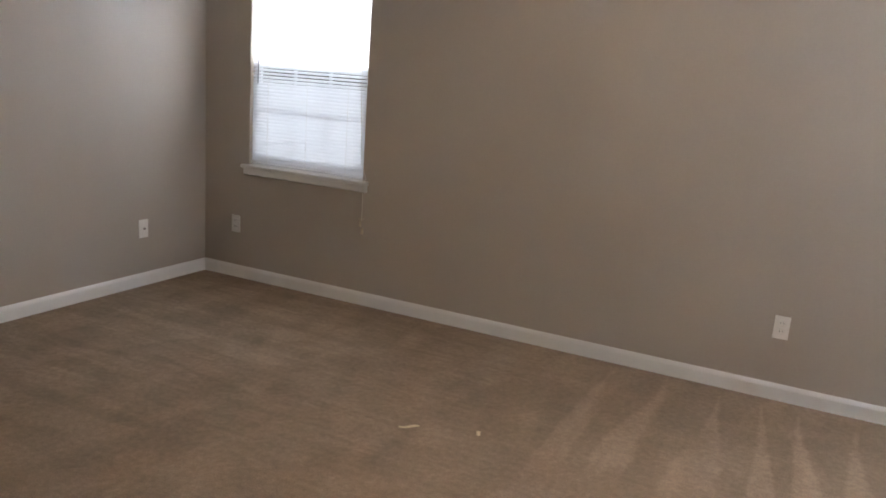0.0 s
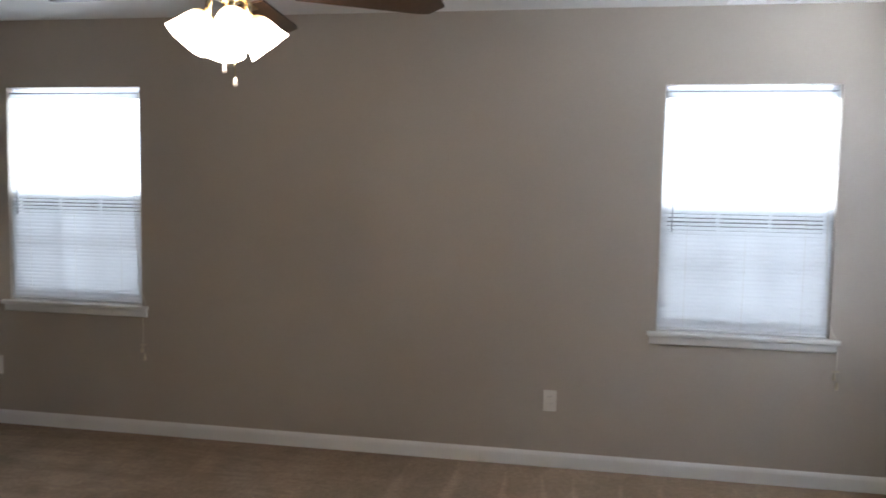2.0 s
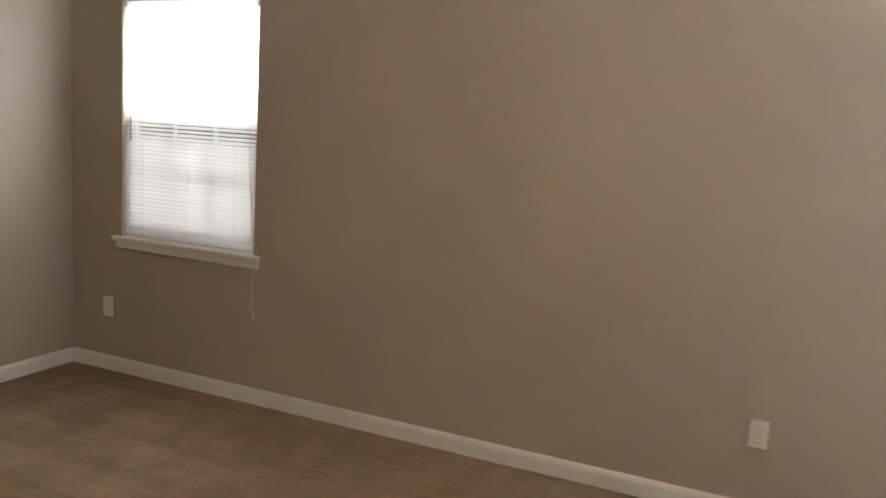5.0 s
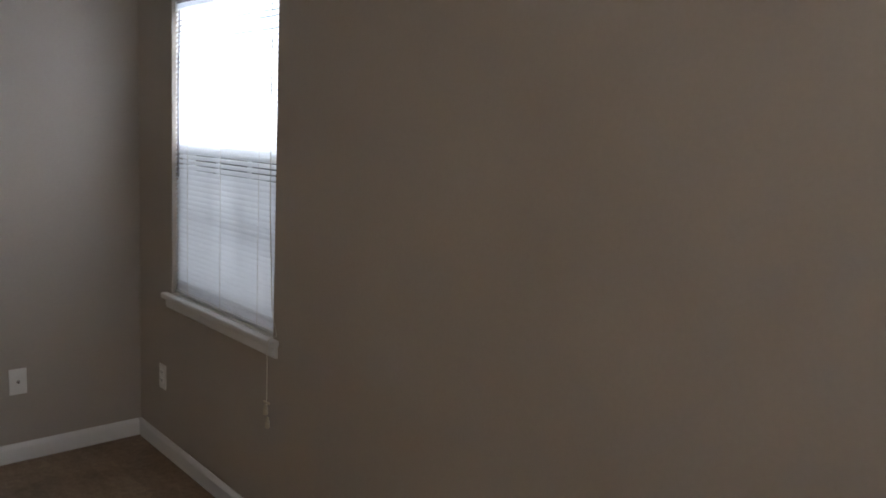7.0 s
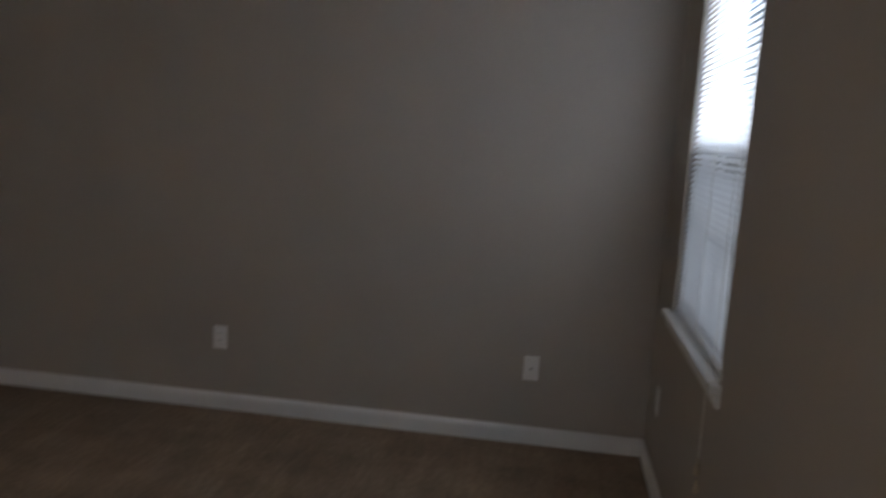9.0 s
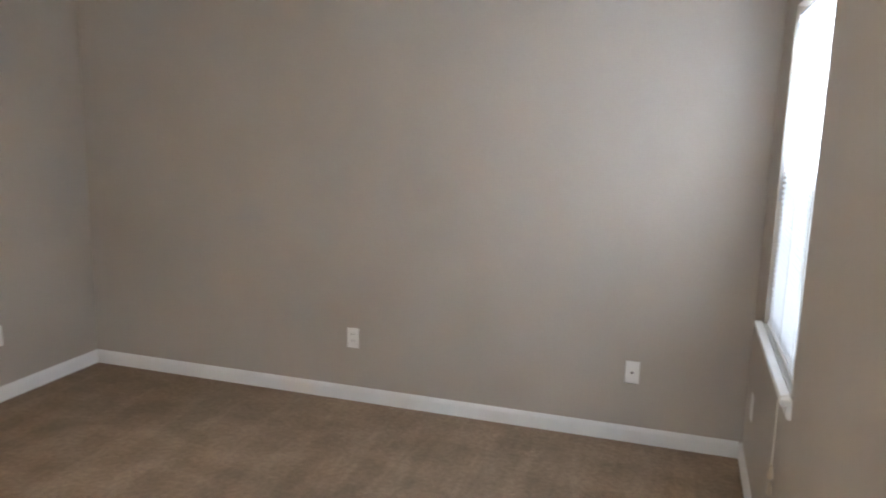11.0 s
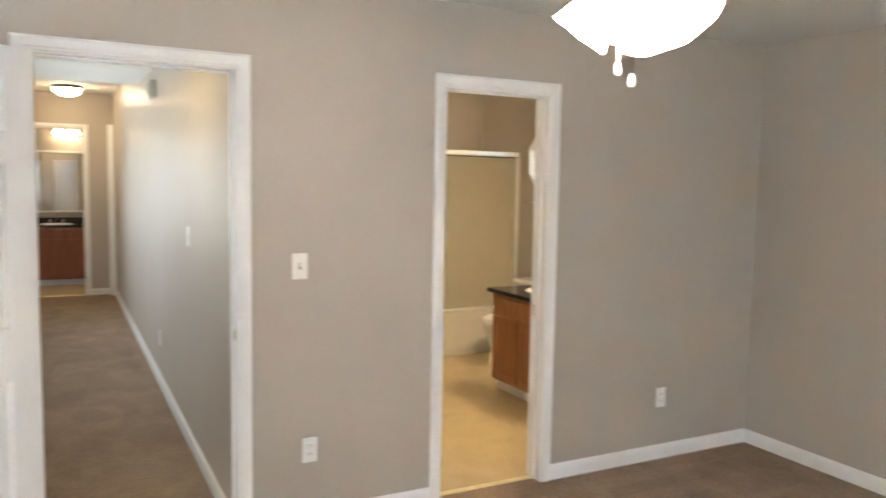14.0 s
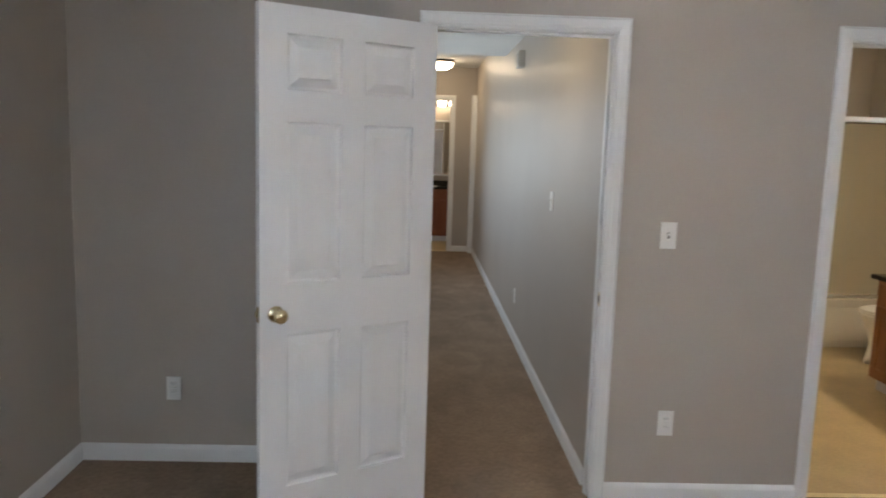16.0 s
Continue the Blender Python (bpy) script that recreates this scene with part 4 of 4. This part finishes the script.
def basin_top(m, w, d, label, sink_x):
    """Worktop with an undermounted oval basin; local frame as the cabinet's, z from the cabinet's top."""
    ob = thing("countertop", m, label, "countertop")
    bm = bmesh.new()
    n, cx, cy, rx, ry, t = 40, sink_x, d * 0.5, 0.205, 0.155, 0.03
    for z, up in ((t, 1), (0.0, -1)):
        inner = [bm.verts.new((cx + rx * math.cos(2 * math.pi * i / n), cy + ry * math.sin(2 * math.pi * i / n), z)) for i in range(n)]
        outer = []
        for i in range(n):
            c, s = math.cos(2 * math.pi * i / n), math.sin(2 * math.pi * i / n)
            k = min((w + 0.02 - cx if c > 0 else cx + 0.02) / max(abs(c), 1e-6), (d - cy if s > 0 else cy + 0.025) / max(abs(s), 1e-6))
            outer.append(bm.verts.new((cx + k * c, cy + k * s, z)))
        for cxn, cyn in ((-0.02, -0.025), (w + 0.02, -0.025), (w + 0.02, d), (-0.02, d)):
            v = min(outer, key=lambda q: (q.co.x - cxn) ** 2 + (q.co.y - cyn) ** 2)
            v.co.x, v.co.y = cxn, cyn
        for i in range(n):
            bm.faces.new((inner[i], outer[i], outer[(i + 1) % n], inner[(i + 1) % n]))
        if up > 0:
            io, oo = inner, outer
        else:
            for i in range(n):
                bm.faces.new((oo[i], outer[i], outer[(i + 1) % n], oo[(i + 1) % n]))
                bm.faces.new((io[i], io[(i + 1) % n], inner[(i + 1) % n], inner[i]))
    bmesh.ops.recalc_face_normals(bm, faces=bm.faces)
    part("slab", bm, GRANITE, ob, "dark polished granite slab")
    part("backsplash", box_bm(-0.02, w + 0.02, d - 0.018, d - 0.001, t, t + 0.09, 0.003), GRANITE, ob)
    part("basin", lathe_bm([(0.222, 0.034), (0.214, 0.040), (0.200, 0.034), (0.180, -0.02), (0.140, -0.075), (0.060, -0.105), (0.01, -0.108)], 40, 0.76), PORC, ob, "white oval porcelain basin", True, pose(cx, cy, 0))
    f = part("faucet", tube_bm([(cx, d - 0.055, t), (cx, d - 0.055, t + 0.11), (cx, d - 0.075, t + 0.145), (cx, d - 0.115, t + 0.150), (cx, d - 0.135, t + 0.120)], 0.011, 12), STEEL, ob, "chrome faucet", True)
    for s in (-1, 1):
        part("tap_handle", lathe_bm([(0.022, 0), (0.020, 0.03), (0.012, 0.04), (0.018, 0.06), (0.004, 0.066)], 16, caps=True), STEEL, f, "", True, pose(cx + s * 0.09, d - 0.055, t))
    return ob


VAN = pose(0.855, -1.700, 0, 0, 0, 90)
cabinet(VAN, 0.765, 0.555, 0.765, OAK, "honey oak vanity cabinet with two doors")
basin_top(VAN @ pose(0, 0, 0.765), 0.765, 0.555, "dark granite vanity top with a white oval basin", 0.385)


def octagon_ring(r0, r1, x0, x1):
    """An eight-sided ring round the local x axis."""
    bm = bmesh.new()
    loops = [[bm.verts.new((x, r * math.cos(radians(22.5 + 45 * k)), r * math.sin(radians(22.5 + 45 * k)))) for k in range(8)] for r, x in ((r0, x0), (r1, x0), (r1, x1), (r0, x1))]
    for a, c in zip(loops, loops[1:] + loops[:1]):
        for k in range(8):
            bm.faces.new((a[k], a[(k + 1) % 8], c[(k + 1) % 8], c[k]))
    bmesh.ops.recalc_face_normals(bm, faces=bm.faces)
    return bm


ow = thing("window_5", pose(BXW, OY, OZ), "white octagonal window above the toilet", "window", "", "structure")
part("casing", octagon_ring(OR - 0.004, OR + 0.030, 0.001, 0.013), TRIM, ow, "white octagonal trim")
part("lining", octagon_ring(OR - 0.006, OR, -0.118, 0.0), TRIM, ow, "white painted reveal")
part("window_frame", octagon_ring(OR - 0.075, OR - 0.007, -0.112, -0.080), VINYLW, ow)
pane = part("pane", lathe_bm([(OR - 0.07, -0.0015), (OR - 0.07, 0.0015)], 8, caps=True), PANE, ow, "clear octagonal glass pane", False, pose(-0.095, 0, 0, 0, 90, 0) @ pose(0, 0, 0, 0, 0, 22.5))
pane.visible_shadow = False

tr = thing("towel_ring", pose(BXW, -2.53, 1.43), "small chrome towel holder under the octagonal window", "towel holder")
part("rosette", lathe_bm([(0.024, 0.0), (0.024, 0.006), (0.014, 0.012), (0.010, 0.035)], 18, caps=True), CHROME, tr, "", True, pose(0, 0, 0, 0, 90, 0))
part("ring", tube_bm([(0.034, -0.10, 0.0), (0.036, -0.02, 0.004), (0.036, 0.02, -0.012), (0.036, 0.045, -0.045), (0.036, 0.06, -0.07), (0.040, 0.095, -0.072)], 0.006, 10), CHROME, tr, "curved chrome arm", True)


def light_bar(m, label, n, glass, group="", k0=1.0):
    """A wall bar with frosted globes; local x along the wall, y out of it."""
    ob = thing("vanity_light_bar", m, label, "wall lamp", group)
    part("back_plate", box_bm(-0.095 * n - 0.005, 0.095 * n + 0.005, 0.002, 0.03, -0.055, 0.055, 0.006), STEEL, ob)
    for k in range(n):
        part("globe", lathe_bm([(r * k0, z * k0) for r, z in ((0.03, 0.0), (0.075, 0.02), (0.092, 0.07), (0.075, 0.12), (0.03, 0.15), (0.004, 0.152))], 24), glass, ob, "lit frosted glass globe", True, pose(-0.095 * (n - 1) + 0.19 * k, 0.031, 0, -90, 0, 0))
    return ob


light_bar(pose(0.30, -1.20, 1.98, 0, 0, -90), "lit frosted light bar above the oak vanity", 3, BATHGLOW, "vanity light bars")


def bathtub(m, w, d, h):
    ob = thing("bathtub", m, "cream alcove bathtub with a plain apron", "bathtub")
    bm = bmesh.new()
    n = 48
    def ring(cx, cy, rx, ry, z, p):
        out = []
        for i in range(n):
            c, s = math.cos(2 * math.pi * i / n), math.sin(2 * math.pi * i / n)
            out.append(bm.verts.new((cx + rx * math.copysign(abs(c) ** p, c), cy + ry * math.copysign(abs(s) ** p, s), z)))
        return out
    cx, cy = w / 2, d / 2
    rings = [ring(cx, cy, w / 2, d / 2, 0.0, 0.08), ring(cx, cy, w / 2, d / 2, h - 0.012, 0.08), ring(cx, cy, w / 2 - 0.008, d / 2 - 0.008, h, 0.1),
             ring(cx, cy, w / 2 - 0.075, d / 2 - 0.075, h, 0.35), ring(cx, cy, w / 2 - 0.095, d / 2 - 0.095, h - 0.02, 0.4), ring(cx, cy, w / 2 - 0.16, d / 2 - 0.14, 0.09, 0.5)]
    for a, c in zip(rings, rings[1:]):
        for i in range(n):
            bm.faces.new((a[i], a[(i + 1) % n], c[(i + 1) % n], c[i]))
    bm.faces.new(rings[-1])
    bmesh.ops.recalc_face_normals(bm, faces=bm.faces)
    part("tub", bm, CREAM, ob)
    part("apron_panel", box_bm(0.10, w - 0.10, d, d + 0.006, 0.05, h - 0.08, 0.003), CREAM, ob)
    return ob


TUBX1 = 1.455
bathtub(pose(BXW + 0.002, BY1 + 0.002, 0), TUBX1 - BXW - 0.004, 0.755, 0.415)
sur = thing("tub_surround", pose(0, 0, 0), "cream acrylic tub surround panels", "tub surround")
part("back_panel", box_bm(BXW + 0.006, TUBX1 - 0.002, BY1, BY1 + 0.005, 0.416, 1.84, 0.002), CREAM, sur)
part("side_panel", box_bm(BXW, BXW + 0.005, BY1 + 0.006, -2.80, 0.416, 1.84, 0.002), CREAM, sur)
part("side_panel", box_bm(TUBX1, TUBX1 + 0.004, BY1 + 0.006, -2.80, 0.416, 1.84, 0.002), CREAM, sur)
part("soap_ledge", box_bm(0.35, 0.95, BY1 + 0.006, BY1 + 0.055, 0.95, 0.98, 0.006), CREAM, sur)
sd = thing("shower_door", pose(0, 0, 0), "framed sliding glass shower doors on the bathtub", "shower door")
YS = -2.835
part("header", box_bm(BXW + 0.006, TUBX1 - 0.006, YS - 0.022, YS + 0.022, 1.852, 1.896, 0.008), RAIL, sd, "polished metal header rail")
# thin dark strip along the header's lower edge
part("dark_strip", box_bm(BXW + 0.032, TUBX1 - 0.032, YS + 0.0125, YS + 0.0215, 1.840, 1.851, 0.001), DARK, sd, "dark strip under the header")
part("track", box_bm(BXW + 0.006, TUBX1 - 0.006, YS - 0.020, YS + 0.020, 0.416, 0.436, 0.003), RAIL, sd)
part("jamb", box_bm(BXW + 0.006, BXW + 0.030, YS - 0.015, YS + 0.015, 0.437, 1.849, 0.002), VINYLW, sd, "pale metal side jamb")
part("jamb", box_bm(TUBX1 - 0.030, TUBX1 - 0.006, YS - 0.015, YS + 0.015, 0.437, 1.849, 0.002), VINYLW, sd, "pale metal side jamb")
for x0, x1, y in ((BXW + 0.032, 0.72, YS - 0.009), (0.64, TUBX1 - 0.032, YS + 0.009)):
    p = part("glass_panel", box_bm(x0, x1, y - 0.003, y + 0.003, 0.438, 1.848), BATHGLASS, sd, "hazy clear glass panel")
    p.visible_shadow = False


def toilet(m):
    """Local x forwards from the wall, z up."""
    ob = thing("toilet", m, "white porcelain toilet beside the bathtub", "toilet")
    part("tank", box_bm(0.012, 0.20, -0.22, 0.22, 0.37, 0.70, 0.02), PORC, ob, "", True)
    part("tank_lid", box_bm(0.006, 0.212, -0.232, 0.232, 0.702, 0.738, 0.010), PORC, ob)
    def egg(profile):
        bm = bmesh.new()
        rings = []
        for cx, rx, ry, z in profile:
            rings.append([bm.verts.new((cx + rx * math.cos(2 * math.pi * i / 32) * (1.0 if math.cos(2 * math.pi * i / 32) > 0 else 0.85), ry * math.sin(2 * math.pi * i / 32), z)) for i in range(32)])
        for a, c in zip(rings, rings[1:]):
            for i in range(32):
                bm.faces.new((a[i], a[(i + 1) % 32], c[(i + 1) % 32], c[i]))
        bm.faces.new(rings[0])
        bm.faces.new(rings[-1])
        bmesh.ops.recalc_face_normals(bm, faces=bm.faces)
        return bm
    part("bowl", egg([(0.36, 0.21, 0.11, 0.0), (0.36, 0.20, 0.10, 0.06), (0.37, 0.17, 0.095, 0.16), (0.38, 0.20, 0.15, 0.28), (0.39, 0.235, 0.185, 0.37), (0.39, 0.23, 0.18, 0.385)]), PORC, ob, "", True)
    part("seat", egg([(0.39, 0.237, 0.188, 0.387), (0.39, 0.240, 0.19, 0.395), (0.39, 0.233, 0.184, 0.404)]), PLASTIC, ob, "", True)
    part("lid", egg([(0.39, 0.235, 0.186, 0.406), (0.39, 0.237, 0.188, 0.414), (0.39, 0.220, 0.172, 0.424)]), PLASTIC, ob, "closed white lid", True)
    part("flush_lever", box_bm(0.20, 0.222, 0.12, 0.18, 0.63, 0.645, 0.003), STEEL, ob)
    return ob


toilet(pose(BXW, -2.345, 0))

# ---------------------------------------------------------------- far bathroom
FV = pose(4.35, -9.08, 0, 0, 0, 180)
cabinet(FV, 0.92, 0.515, 0.86, CHERRY, "cherry wood vanity cabinet in the far bathroom")
basin_top(FV @ pose(0, 0, 0.86), 0.92, 0.515, "dark vanity top with a white basin in the far bathroom", 0.50)
mir = thing("wall_mirror", pose(3.80, -9.60, 1.56), "plain wall mirror above the far vanity", "mirror")
part("mirror_glass", box_bm(-0.36, 0.36, 0.002, 0.008, -0.48, 0.40), MIRROR, mir)
bm = bmesh.new()
for a in ((-0.40, -0.36, -0.50, 0.43), (0.36, 0.40, -0.50, 0.43), (-0.36, 0.36, 0.40, 0.43), (-0.36, 0.36, -0.50, -0.48)):
    add_box(bm, a[0], a[1], 0.002, 0.022, a[2], a[3], 0.004)
part("frame", bm, TRIM, mir, "pale mirror frame")
light_bar(pose(3.60, -9.60, 2.27), "lit frosted light bar above the far mirror", 3, FARGLOW, "vanity light bars", 0.74)

# ---------------------------------------------------------------- pale flecks on the carpet
def fleck(m, l, w, label):
    bm = bmesh.new()
    n = 9
    rows = []
    for i in range(n):
        u = i / (n - 1) - 0.5
        half = w * (0.5 - 0.9 * u * u) * (1 + 0.25 * math.sin(9 * u))
        rows.append([bm.verts.new((u * l, s * half + 0.010 * math.sin(5 * u), 0.006 + 0.010 * u * u + z)) for s in (-1, 1) for z in (0.0, 0.0012)])
    for a, c in zip(rows, rows[1:]):
        for i, j in ((0, 1), (1, 3), (3, 2), (2, 0)):
            bm.faces.new((a[i], a[j], c[j], c[i]))
    bm.faces.new([rows[0][k] for k in (0, 1, 3, 2)])
    bm.faces.new([rows[-1][k] for k in (2, 3, 1, 0)])
    bmesh.ops.recalc_face_normals(bm, faces=bm.faces)
    ob = mesh_ob("pale_fleck", bm, FLECK)
    ob.matrix_basis = m
    return tagged(ob, label, "litter", "scraps on the carpet")


# thin pale yellow slivers just above the pile
FLECK = mat("pale_yellow_fleck", (0.60, 0.48, 0.30), 0.7, stain=0.1, sscale=40)
fleck(pose(2.343, 2.517, 0.0, 0, 0, 28), 0.085, 0.018, "small pale yellow fleck on the carpet")
fleck(pose(2.609, 2.624, 0.0, 0, 0, 70), 0.035, 0.020, "tiny pale fleck on the carpet")
